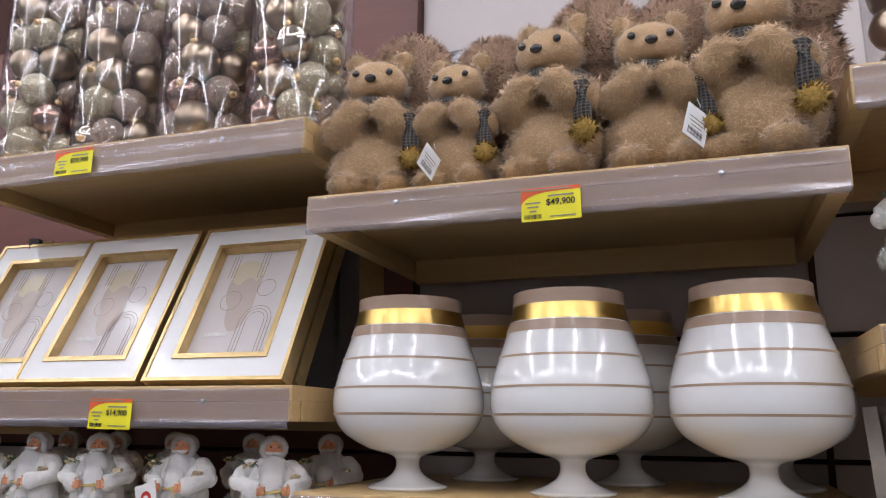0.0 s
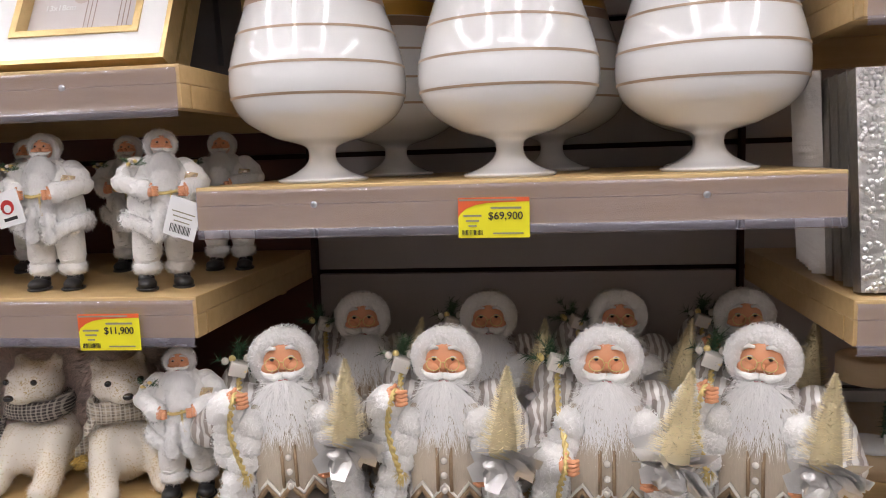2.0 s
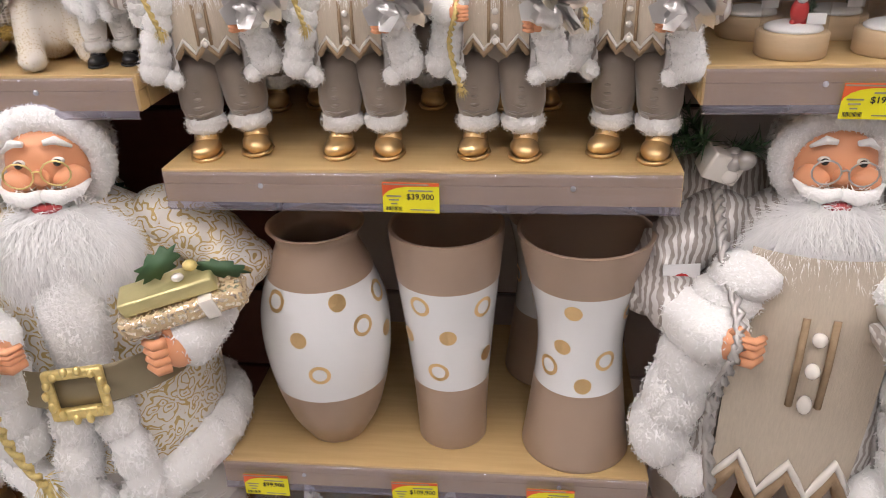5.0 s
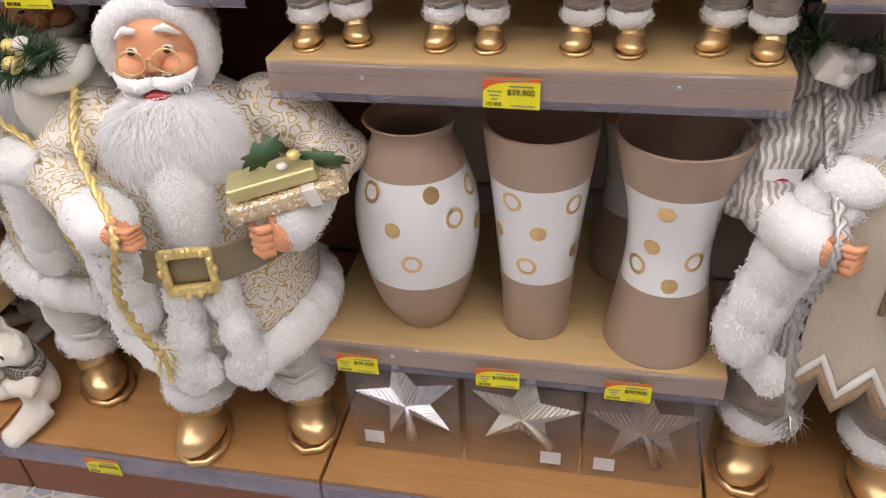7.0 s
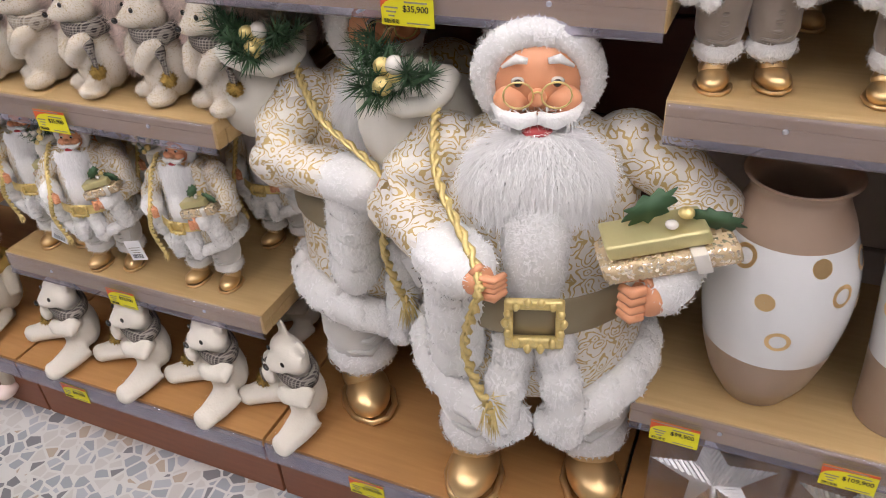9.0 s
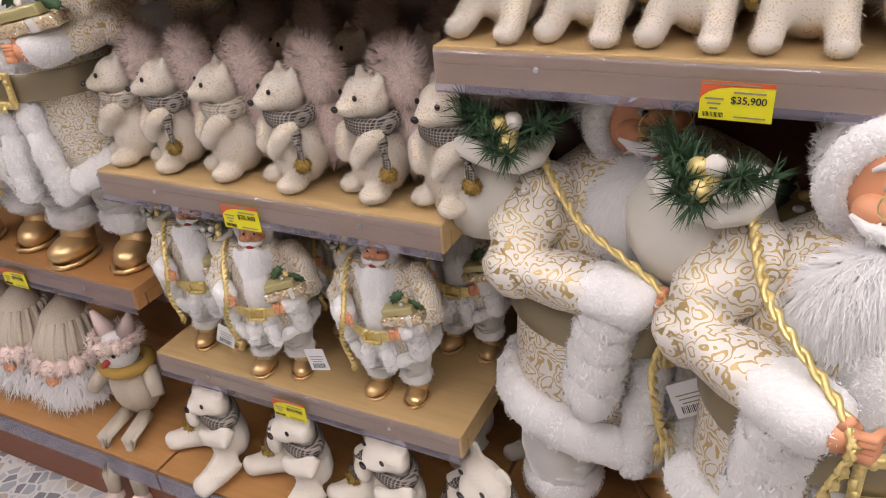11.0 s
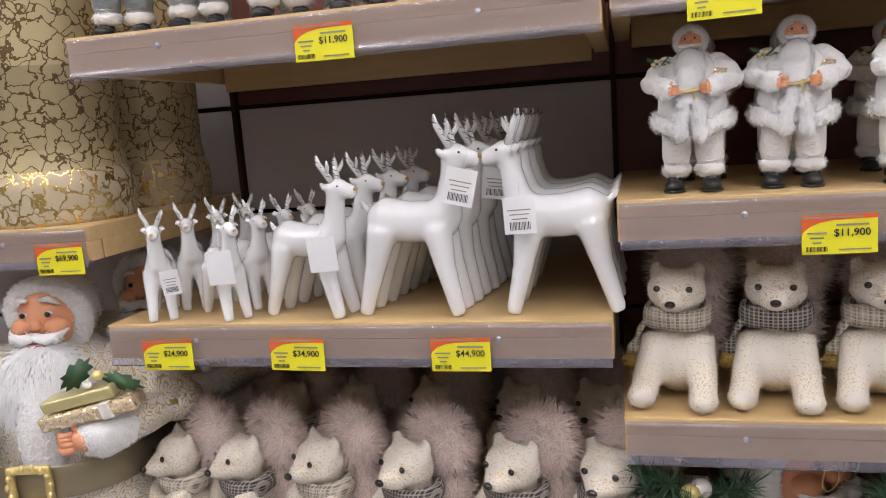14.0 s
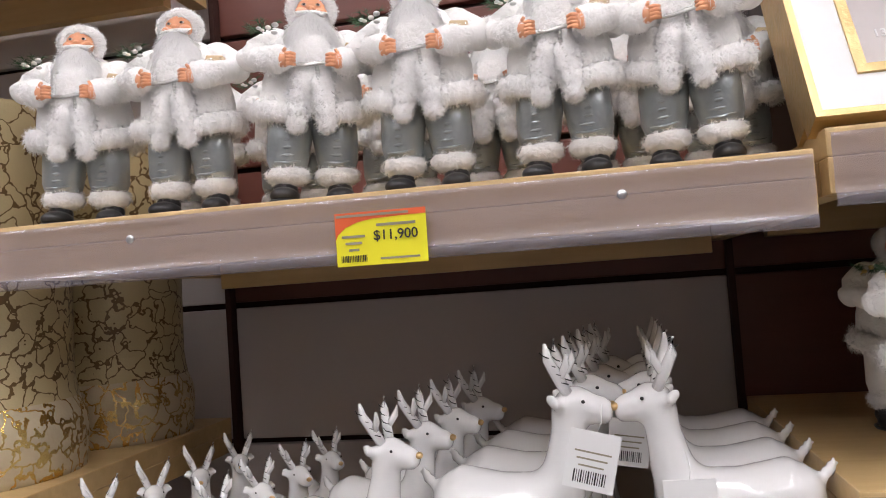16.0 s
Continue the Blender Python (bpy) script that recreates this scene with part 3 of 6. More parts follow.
# angle round the vase, height, and 1 for a ring or 0 for a full spot
DOT_SPOTS = (((-35, 0.27, 1), (29, 0.272, 0), (-9, 0.222, 0), (49, 0.23, 1), (6, 0.165, 1), (79, 0.262, 1), (79, 0.2, 0)),
             ((-28, 0.262, 1), (48, 0.255, 1), (4, 0.213, 0), (-11, 0.15, 1), (-56, 0.2, 0), (62, 0.166, 0)),
             ((-13, 0.268, 0), (63, 0.256, 1), (-27, 0.205, 0), (32, 0.182, 1), (-47, 0.166, 1), (2, 0.145, 0)))
BACK_SPOTS = ((115, 0.24, 1), (150, 0.18, 0), (-100, 0.25, 0), (-135, 0.19, 1), (180, 0.23, 1))


def radius_at(prof, z):
    return min(prof, key=lambda q: abs(q[1] - z))[0]


def spot_vase(kind, x, y, turn):
    name, knots, (lo, hi) = VASES[kind]
    H = knots[-1][0]
    prof = [(0.002, 0.0)] + spline(knots, 120)
    mi = [1 if lo < (prof[i][1] + prof[i + 1][1]) / 2 < hi else 0 for i in range(len(prof) - 1)]
    th = thing("spotted_vase", "taupe " + name + " vase with white belt and gold spots", "vase", "spotted vases", pose(x, y, TOPS["A"][3], 0, 0, turn))
    inner = [(prof[-1][0], H), (prof[-1][0] - 0.003, H + 0.001)] + [(max(r - 0.006, 0.002), max(z, 0.01)) for r, z in reversed(prof)]
    part("body", Build().lathe(prof, mi, 56).lathe(inner, 0, 40), [TAUPE, CERAMIC], th)
    for a, z, hollow in DOT_SPOTS[kind] + BACK_SPOTS:
        b, k = Build(), 22
        vs, fs = [], []
        for rr in ((0.0105, 0.016) if hollow else (0.0002, 0.0125)):
            for j in range(k):
                u, w = rr * math.cos(2 * math.pi * j / k), rr * math.sin(2 * math.pi * j / k)
                r = radius_at(prof, z + w) + 0.0007
                t = math.radians(a - 90) + u / r
                vs.append((r * math.cos(t), r * math.sin(t), z + w))
        fs = [(j, (j + 1) % k, k + (j + 1) % k, k + j) for j in range(k)]
        part("gold_ring" if hollow else "gold_dot", b.add(vs, fs), GOLD_SHINE, th)
    return th


spot_vase(0, -0.284, 0.108, 0)
spot_vase(1, -0.098, 0.112, 0)
spot_vase(2, 0.093, 0.1, 0)
spot_vase(2, 0.06, 0.3, 60)

CRACK = veins("crackled_gold", (0.46, 0.37, 0.2), (0.13, 0.075, 0.02), 42, 0.045, 0.3, 0.5, 1.1)
CRACK.node_tree.nodes["Principled BSDF"].inputs["Coat Weight"].default_value = 0.3
CRACK_IN = veins("crackled_foot", (0.5, 0.42, 0.28), (0.75, 0.55, 0.2), 46, 0.06, 0.95, 0.25, 1.1)


def crackle_vase(x, y, s):
    th = thing("crackle_vase", "tall matt gold vase with crackled gold-leaf glaze", "vase", "crackle vases", pose(x, y, TOPS["D"][1]))
    prof = [(0.002, 0.0)] + spline([(0.0, 0.1 * s), (0.05, 0.103 * s), (0.075, 0.095 * s), (0.12, 0.091 * s), (0.2, 0.094 * s), (0.3, 0.1 * s), (0.36, 0.104 * s)], 60)
    part("body", Build().lathe(prof, [1 if q[1] < 0.07 else 0 for q in prof[:-1]], 48).lathe([(0.104 * s, 0.36), (0.098 * s, 0.36), (0.09 * s, 0.02)], 0, 48), [CRACK, CRACK_IN], th)


crackle_vase(-1.874, 0.12, 1.0)
crackle_vase(-1.852, 0.315, 0.9)
crackle_vase(-2.12, 0.12, 1.0)

# ---- picture frames ----
ART = mat("print_ground", (0.62, 0.58, 0.58), 0.35, var=0.1, vscale=12, coat=0.4)
ART_DARK = mat("print_shape", (0.5, 0.42, 0.38), 0.35, var=0.1, coat=0.4)
ART_TAN = mat("print_tan", (0.6, 0.53, 0.4), 0.35, var=0.1, coat=0.4)
ART_LINE = mat("print_line", (0.3, 0.22, 0.18), 0.5)
GREYFRAME = mat("pewter_frame", (0.12, 0.11, 0.11), 0.4, 0.4, var=0.2)


def rim(w, h, t, d, y=0.0, z0=0.0):
    """Four mitred bars around an opening of outer size w by h standing on z0."""
    b = Build()
    o = [(-w / 2, z0), (w / 2, z0), (w / 2, z0 + h), (-w / 2, z0 + h)]
    i = [(-w / 2 + t, z0 + t), (w / 2 - t, z0 + t), (w / 2 - t, z0 + h - t), (-w / 2 + t, z0 + h - t)]
    for k in range(4):
        q = [o[k], o[(k + 1) % 4], i[(k + 1) % 4], i[k]]
        b.prism(q, d, 0, pose(0, y, 0))
    return b


def arc(cx, cz, r, a0, a1, w=0.0008, n=24):
    b = Build()
    vs = []
    for j in range(n + 1):
        a = math.radians(a0 + (a1 - a0) * j / n)
        vs += [(cx + (r - w) * math.cos(a), 0, cz + (r - w) * math.sin(a)), (cx + r * math.cos(a), 0, cz + r * math.sin(a))]
    return b.add(vs, [(2 * j, 2 * j + 1, 2 * j + 3, 2 * j + 2) for j in range(n)])


def art_print(th, w, h, zc, y):
    part("print", Build().box((0, y, zc), (w, 0.001, h)), ART, th, "abstract line-art photo insert")
    disc = lambda cx, cz, rx, rz: Build().add([(cx + rx * math.cos(a / 16 * math.pi), 0, cz + rz * math.sin(a / 16 * math.pi)) for a in range(32)], [tuple(range(32))[::-1]])
    part("printed_shape", disc(-0.014, 0.03, 0.026, 0.042), ART_DARK, th, "", pose(0, y - 0.0008, zc))
    part("printed_shape", disc(-0.016, 0.052, 0.025, 0.022), ART_TAN, th, "", pose(0, y - 0.0011, zc))
    part("printed_shape", disc(-0.008, -0.002, 0.02, 0.045), ART_DARK, th, "", pose(0, y - 0.0014, zc))
    lines = Build()
    for q in (arc(-0.026, 0.004, 0.0165, 0, 360), arc(0.024, 0.024, 0.0145, 0, 360), *(arc(0.024, -0.03, r, 0, 180) for r in (0.024, 0.019, 0.014))):
        lines.add(q.v, q.f)
    for r in (0.024, 0.019, 0.014):
        for s in (-1, 1):
            lines.box((0.024 + s * r, 0, -0.056), (0.0009, 0.0002, 0.052))
    for k in range(3):
        lines.box((-0.046 + 0.005 * k, 0, 0.064), (0.0008, 0.0002, 0.04)).box((0.002 + 0.005 * k, 0, 0.064), (0.0008, 0.0002, 0.044))
    part("printed_lines", lines, ART_LINE, th, "", pose(0, y - 0.0018, zc))
    me = letters("13x18cm", 0.0095)
    if not me.materials:
        me.materials.append(PAPER)
    part("size_print", me, None, th, "", pose(-0.03, y - 0.0022, zc - 0.052))


def white_frame(x, y, lean, yaw):
    th = thing("picture_frame", "white picture frame with gold edges, wrapped and leaning back", "picture frame", "white gold-edged frames", pose(x, y, TOPS["B"][1] + 0.002, -lean, 0, yaw) @ Matrix.Scale(1.05, 4))
    part("gold_edge", rim(0.208, 0.258, 0.005, 0.024), GOLD_EDGE, th, "thin gold outer edge")
    part("border", rim(0.198, 0.248, 0.029, 0.018, -0.001, 0.005), WHITE, th, "glossy white border")
    part("inner_edge", rim(0.142, 0.192, 0.007, 0.022, -0.001, 0.033), GOLD_EDGE, th, "gold inner edge")
    art_print(th, 0.13, 0.18, 0.129, 0.004)
    part("back_board", Build().box((0, 0.009, 0.129), (0.196, 0.003, 0.246)), GREYFRAME, th)
    return th


for fx, fy, fl, yaw in ((-0.992, 0.03, 27, 2), (-0.81, 0.03, 27, 0), (-0.582, 0.03, 27, 0), (-0.99, 0.066, 27, 2), (-0.808, 0.066, 27, 0), (-0.583, 0.066, 27, 0)):
    white_frame(fx, fy, fl, yaw)


def stacked_frame(x, y, z, h, w, material, yaw, label):
    th = thing("picture_frame", label, "picture frame", "stacked frames", pose(x, y, z, -3, 0, yaw))
    part("border", rim(w, h, 0.02, 0.016), material, th)
    part("back_board", Build().box((0, 0.005, h / 2), (w - 0.01, 0.003, h - 0.01)), GREYFRAME, th)


for k in range(5):
    stacked_frame(-0.51 + 0.004 * k, 0.19 + 0.024 * k, TOPS["B"][1], 0.235, 0.1, GREYFRAME if k < 2 else GOLD_EDGE, 60, "dark bronze picture frame standing in a tight stack")
    stacked_frame(-1.062 + 0.007 * k, 0.2 + 0.022 * k, TOPS["B"][1], 0.26, 0.12, GOLD_EDGE if k % 2 else GREYFRAME, 118, "dark gold picture frame standing in a tight stack")

HAMMER = mat("hammered_silver", (0.62, 0.61, 0.59), 0.3, 0.85, var=0.15, vscale=60, bump=0.5, bscale=110)


def silver_frame(x, y, front):
    th = thing("picture_frame", "silver mosaic picture frame with a white mount", "picture frame", "silver frames", pose(x, y, TOPS["E"][2] + 0.002, -8, 0, 0))
    part("border", rim(0.2, 0.22, 0.03, 0.02), HAMMER, th, "pebbled silver border")
    part("inner_edge", rim(0.142, 0.162, 0.004, 0.022, 0, 0.029), SILVER, th)
    part("mount", Build().box((0, 0.005, 0.11), (0.15, 0.002, 0.17)), PAPER, th, "pale photo insert")
    if front:
        rs = random.Random(9)
        peb = Build()
        for _ in range(420):
            s, u, v = rs.randrange(4), rs.uniform(-1, 1), rs.uniform(0.003, 0.027)
            px, pz = ((u * 0.098, v), (u * 0.098, 0.22 - v), (-0.1 + v, 0.11 + u * 0.108), (0.1 - v, 0.11 + u * 0.108))[s]
            peb.ball((px, -0.0105, pz), (rs.uniform(0.0022, 0.0036), 0.0016, rs.uniform(0.0022, 0.0036)), 0, 6, 4)
        tagged(part("pebble_relief", peb, SILVER, th), kind="stuff")


for k in range(4):
    silver_frame(0.318 + 0.003 * k, 0.045 + 0.034 * k, k == 0)
for k in range(6):
    stacked_frame(0.235 + 0.004 * k, 0.2 + 0.024 * k, TOPS["E"][2], 0.23, 0.05, SILVER, 70, "grey silver picture frame standing in a tight stack")

# ---- star tree toppers ----
BRONZE = mat("bronze_foil", (0.4, 0.29, 0.21), 0.36, 0.75, var=0.1)
CHAMP = mat("champagne_foil", (0.72, 0.66, 0.54), 0.34, 0.75, var=0.1)


def star_box(x, material, tint, spin):
    th = thing("boxed_star", tint + " ridged star tree topper in a clear plastic box", "tree topper", "boxed star toppers", pose(x, 0.045, BASE + 0.002))
    w, h, d = 0.194, 0.196, 0.055
    for c, s in (((0, -d / 2, h / 2), (w, 0.0008, h)), ((0, d / 2, h / 2), (w, 0.0008, h)), ((-w / 2, 0, h / 2), (0.0008, d, h)), ((w / 2, 0, h / 2), (0.0008, d, h)), ((0, 0, h), (w, d, 0.0008)), ((0, 0, 0.0005), (w, d, 0.0008))):
        part("box_wall", Build().box(c, s), CLEAR, th, "clear plastic box wall").visible_shadow = False
    st = Build()
    R, r = 0.098, 0.04
    for k in range(5):
        a = math.radians(90 + spin + 72 * k)
        for s in (-1, 1):
            b = a + s * math.radians(36)
            tip, val = Vector((R * math.cos(a), 0, R * math.sin(a))), Vector((r * math.cos(b), 0, r * math.sin(b)))
            n = 9
            for j in range(n):
                p0, p1 = val.lerp(tip, j / n), val.lerp(tip, (j + 1) / n)
                c0, c1 = Vector((0, -0.016, 0)).lerp(tip, j / n), Vector((0, -0.016, 0)).lerp(tip, (j + 1) / n)
                mid0, mid1 = p0.lerp(p1, 0.5) + Vector((0, -0.003, 0)), c0.lerp(c1, 0.5) + Vector((0, -0.003, 0))
                st.add([p0, c0, mid1, mid0, p1, c1], [(0, 1, 2, 3), (3, 2, 5, 4)], 0, None, True)
    part("star", st, material, th, "", pose(0, 0.002, 0.104))
    part("socket", Build().tube([(0, 0, 0), (0.02, -0.006, -0.03), (0.035, -0.008, -0.06)], [0.004, 0.007, 0.0095], 0, 12), material, th, "", pose(0, -0.012, 0.1, 0, spin * 2, 0))
    part("label_card", Build().box((0.05 if spin < 0 else -0.06, -d / 2 + 0.002, 0.03), (0.035, 0.0006, 0.03)), PAPER, th, "small white product label")


star_box(-0.311, SILVER, "silver", 12)
star_box(-0.108, CHAMP, "champagne", -8)
star_box(0.092, BRONZE, "bronze", 4)

# ---- snow globes ----
PALEWOOD = mat("pale_turned_wood", (0.55, 0.41, 0.26), 0.55, var=0.15, stretch=(1, 1, 9), bump=0.1)
DOLLRED = mat("painted_red", (0.5, 0.03, 0.03), 0.35)
PINE = mat("fir_green", (0.05, 0.11, 0.05), 0.6, island=0.3)
SKIN = mat("painted_skin", (0.78, 0.36, 0.19), 0.42, var=0.06)


def snow_globe(x, y, figure):
    th = thing("snow_globe", "glass cylinder with pale wooden cap and base holding a winter scene", "snow globe", "snow globes", pose(x, y, TOPS["E"][3]))
    part("wooden_base", Build().lathe([(0.002, 0), (0.037, 0), (0.039, 0.002), (0.039, 0.026), (0.037, 0.028), (0.002, 0.028)], 0, 32), PALEWOOD, th, "pale wooden base")
    part("wooden_cap", Build().lathe([(0.002, 0.108), (0.037, 0.108), (0.039, 0.11), (0.039, 0.134), (0.037, 0.136), (0.026, 0.136), (0.025, 0.132), (0.002, 0.132)], 0, 32), PALEWOOD, th, "pale wooden cap")
    ob = part("glass", Build().lathe([(0.0355, 0.028), (0.0355, 0.108)], 0, 32), GLASS, th, "clear glass wall")
    ob.visible_shadow = False
    part("snow", Build().ball((0, 0, 0.03), (0.032, 0.032, 0.008)), WHITE, th)
    if figure:
        part("figure", Build().ball((0, -0.012, 0.05), (0.01, 0.008, 0.014), 0).ball((0, -0.013, 0.068), 0.007, 1).ball((0, -0.016, 0.064), (0.006, 0.005, 0.006), 2).tube([(0, -0.012, 0.072), (0.001, -0.011, 0.08), (0.003, -0.01, 0.086)], [0.007, 0.004, 0.001], 0)
             .ball((-0.005, -0.012, 0.036), (0.004, 0.005, 0.007), 0).ball((0.005, -0.012, 0.036), (0.004, 0.005, 0.007), 0), [DOLLRED, SKIN, PAPER], th, "tiny red figurine")
    tr = Build()
    for q in range(9):
        tr.blades((0.017, 0.004, 0.04 + q * 0.005), 0.001, 26, 0.013 - q * 0.0013, 0.0015, 0, 0.4, random.Random(q))
    part("tiny_tree", tr, PINE, th, "tiny green fir")
    part("picket", Build().box((0.018, -0.016, 0.042), (0.02, 0.001, 0.012)), PAPER, th)


snow_globe(0.306, 0.065, True)
snow_globe(0.415, 0.07, False)
for k in range(2):
    snow_globe(0.285 + 0.1 * k, 0.17, False)

# ---- bauble tubes ----
BAUBLES = [mat("matt_champagne", (0.48, 0.38, 0.27), 0.28, 1.0, var=0.06), sparkle("glitter_bronze", (0.27, 0.19, 0.15), (0.95, 0.82, 0.68), 0.28, 0.5, 700),
           sparkle("glitter_gold", (0.36, 0.3, 0.2), (1, 0.9, 0.65), 0.3, 0.5, 700), mat("mirror_gold", (0.72, 0.64, 0.52), 0.07, 1.0), mat("rose_gold", (0.48, 0.33, 0.27), 0.2, 1.0)]
BAUBLE_ME = []
for k, mm in enumerate(BAUBLES):
    b = Build().ball((0, 0, 0), 0.031, 0, 24, 14).lathe([(0.006, 0.029), (0.006, 0.035), (0.002, 0.036)], 1, 12)
    b.tube([(0.004 * math.cos(a * 0.785), 0, 0.039 + 0.004 * math.sin(a * 0.785)) for a in range(8)], 0.0007, 1, 5, True)
    BAUBLE_ME.append(b.mesh("bauble", [mm, GOLD_SHINE]))


def bauble_tube(x, y, z, seed):
    rr = random.Random(seed)
    th = thing("bauble_tube", "clear plastic tube filled with champagne and bronze glitter baubles", "bauble tube", "tubes of baubles", pose(x, y, z))
    ob = part("tube", Build().lathe([(0.074, 0.002), (0.078, 0.004), (0.078, 0.3)], 0, 48).lathe([(0.077, 0.004), (0.077, 0.3)], 0, 48), CLEAR, th, "clear plastic tube")
    ob.visible_shadow = False
    part("bottom_rim", Build().lathe([(0.079, 0.0), (0.0795, 0.012), (0.0785, 0.013)], 0, 48), CLEAR, th)
    for lay in range(6):
        for k in range(5):
            a = 2 * math.pi * (k / 5 + 0.1 * (lay % 2)) + rr.uniform(-0.15, 0.15)
            part("bauble", BAUBLE_ME[rr.choice((0, 0, 1, 1, 2, 2, 3, 4))], None, th, "", pose(0.0445 * math.cos(a), 0.0445 * math.sin(a), 0.034 + 0.05 * lay + rr.uniform(-0.004, 0.004), rr.uniform(0, 360), rr.uniform(0, 360), 0) @ Matrix.Scale(rr.uniform(0.82, 1.0), 4))


for k, cx in enumerate((-1.005, -0.84, -0.678, -0.518)):
    bauble_tube(cx, 0.1, TOPS["B"][0], 30 + k)
bauble_tube(0.32, 0.11, TOPS["E"][0], 41)

# ---- dolls and soft toys ----
FUR = mat("white_plush", (0.87, 0.86, 0.84), 0.9, var=0.05, vscale=30, bump=0.5, bscale=220, sheen=0.4)
HAIR = mat("white_hair", (0.94, 0.93, 0.92), 0.85, var=0.03, island=0.06, sheen=0.3)
EYE = mat("glass_eye", (0.012, 0.01, 0.01), 0.08, coat=1.0)
LIP = mat("painted_lip", (0.5, 0.06, 0.06), 0.4)
BROCADE = rings("cream_gold_brocade", (0.8, 0.76, 0.69), (0.6, 0.44, 0.19), 42)
BROCADE_S = rings("fine_cream_brocade", (0.8, 0.76, 0.69), (0.6, 0.44, 0.19), 64)
VELVET = mat("pale_velvet", (0.66, 0.65, 0.62), 0.6, var=0.15, vscale=25, sheen=1.0, bump=0.15, bscale=30)
TAUPE_SATIN = mat("taupe_satin", (0.27, 0.22, 0.18), 0.38, var=0.22, vscale=30, sheen=0.5, bump=0.3, bscale=35)
GREY_SATIN = mat("grey_satin", (0.42, 0.47, 0.49), 0.24, 0.65, var=0.3, vscale=40, sheen=0.3, bump=0.9, bscale=38)
LINEN = mat("beige_linen", (0.58, 0.5, 0.4), 0.75, var=0.12, vscale=60, stretch=(8, 8, 1), bump=0.2, bscale=120)
BRAID = mat("braid_trim", (0.34, 0.24, 0.15), 0.7, var=0.2, vscale=80, bump=0.4, bscale=200)
ROPE = mat("gold_cord", (0.78, 0.62, 0.26), 0.35, 0.5, var=0.25, vscale=200)
BLACK = mat("black_shoe", (0.018, 0.018, 0.02), 0.28, var=0.1)
LEAF = mat("holly_leaf", (0.04, 0.13, 0.05), 0.45, var=0.2)
SEQUIN = sparkle("gold_sequin", (0.55, 0.42, 0.25), (1, 0.88, 0.7), 0.4, 0.4, 260, 0.5)
SEQUIN.node_tree.nodes["Principled BSDF"].inputs["Roughness"].default_value = 0.3
GIFT = mat("pale_gold_paper", (0.58, 0.52, 0.26), 0.35, 0.5, var=0.15, bump=0.2, bscale=60)
PEARL = mat("pearl", (0.72, 0.68, 0.62), 0.15, var=0.05, coat=1.0)
BRISTLE = mat("bottle_brush", (0.9, 0.78, 0.53), 0.6, island=0.3, var=0.15)
BELT = mat("bronze_ribbon", (0.3, 0.25, 0.16), 0.35, 0.5, var=0.1)
CREAMSACK = mat("cream_sack", (0.68, 0.65, 0.58), 0.6, var=0.1, bump=0.3, bscale=40)

SILVER_STRIPE = mat("striped_satin", (0.55, 0.52, 0.5), 0.35, 0.2, var=0.1, bump=0.25, bscale=35)
sn_, sl_ = SILVER_STRIPE.node_tree.nodes, SILVER_STRIPE.node_tree.links
wv = sn_.new("ShaderNodeTexWave")
wv.inputs["Scale"].default_value, wv.inputs["Distortion"].default_value = 34, 6
stc = sn_.new("ShaderNodeTexCoord")
sl_.new(stc.outputs["Object"], wv.inputs["Vector"])
sr = sn_.new("ShaderNodeValToRGB")
sr.color_ramp.elements[0].position, sr.color_ramp.elements[0].color = 0.35, (0.36, 0.32, 0.29, 1)
sr.color_ramp.elements[1].position, sr.color_ramp.elements[1].color = 0.6, (0.72, 0.7, 0.68, 1)
sl_.new(wv.outputs["Fac"], sr.inputs["Fac"])
sl_.new(sr.outputs["Color"], sn_["Principled BSDF"].inputs["Base Color"])


def plaid(name, a, b, c):
    m = mat(name, a, 0.85, var=0.1, vscale=60, bump=0.3, bscale=400)
    n, l = m.node_tree.nodes, m.node_tree.links
    tc = n.new("ShaderNodeTexCoord")
    prev = n["Principled BSDF"].inputs["Base Color"].links[0].from_socket
    for way, col, sc in (("X", b, 30), ("Z", b, 34), ("Z", c, 75), ("X", c, 66)):
        w = n.new("ShaderNodeTexWave")
        w.bands_direction, w.inputs["Scale"].default_value = way, sc
        l.new(tc.outputs["Object"], w.inputs["Vector"])
        g = n.new("ShaderNodeMath")
        g.operation, g.inputs[1].default_value = "GREATER_THAN", 0.72
        l.new(w.outputs["Fac"], g.inputs[0])
        h = n.new("ShaderNodeMath")
        h.operation, h.inputs[1].default_value = "MULTIPLY", 0.6
        l.new(g.outputs[0], h.inputs[0])
        mx = n.new("ShaderNodeMix")
        mx.data_type = "RGBA"
        mx.inputs["B"].default_value = (*col, 1)
        l.new(h.outputs[0], mx.inputs["Factor"])
        l.new(prev, mx.inputs["A"])
        prev = mx.outputs["Result"]
    l.new(prev, n["Principled BSDF"].inputs["Base Color"])
    return m


PLAID_DK = plaid("dark_plaid", (0.1, 0.085, 0.08), (0.03, 0.028, 0.03), (0.42, 0.38, 0.33))
PLAID_BK = plaid("black_tweed", (0.05, 0.045, 0.045), (0.02, 0.02, 0.02), (0.14, 0.13, 0.12))
PLAID_LT = plaid("beige_plaid", (0.42, 0.36, 0.28), (0.12, 0.1, 0.09), (0.6, 0.55, 0.47))
SL = dict(fur=0, hair=1, skin=2, coat=3, pants=4, shoe=5, vest=6, gold=7, eye=8, lip=9, green=10, gift=11, sequin=12, pearl=13, braid=14, sack=15, hat=16)


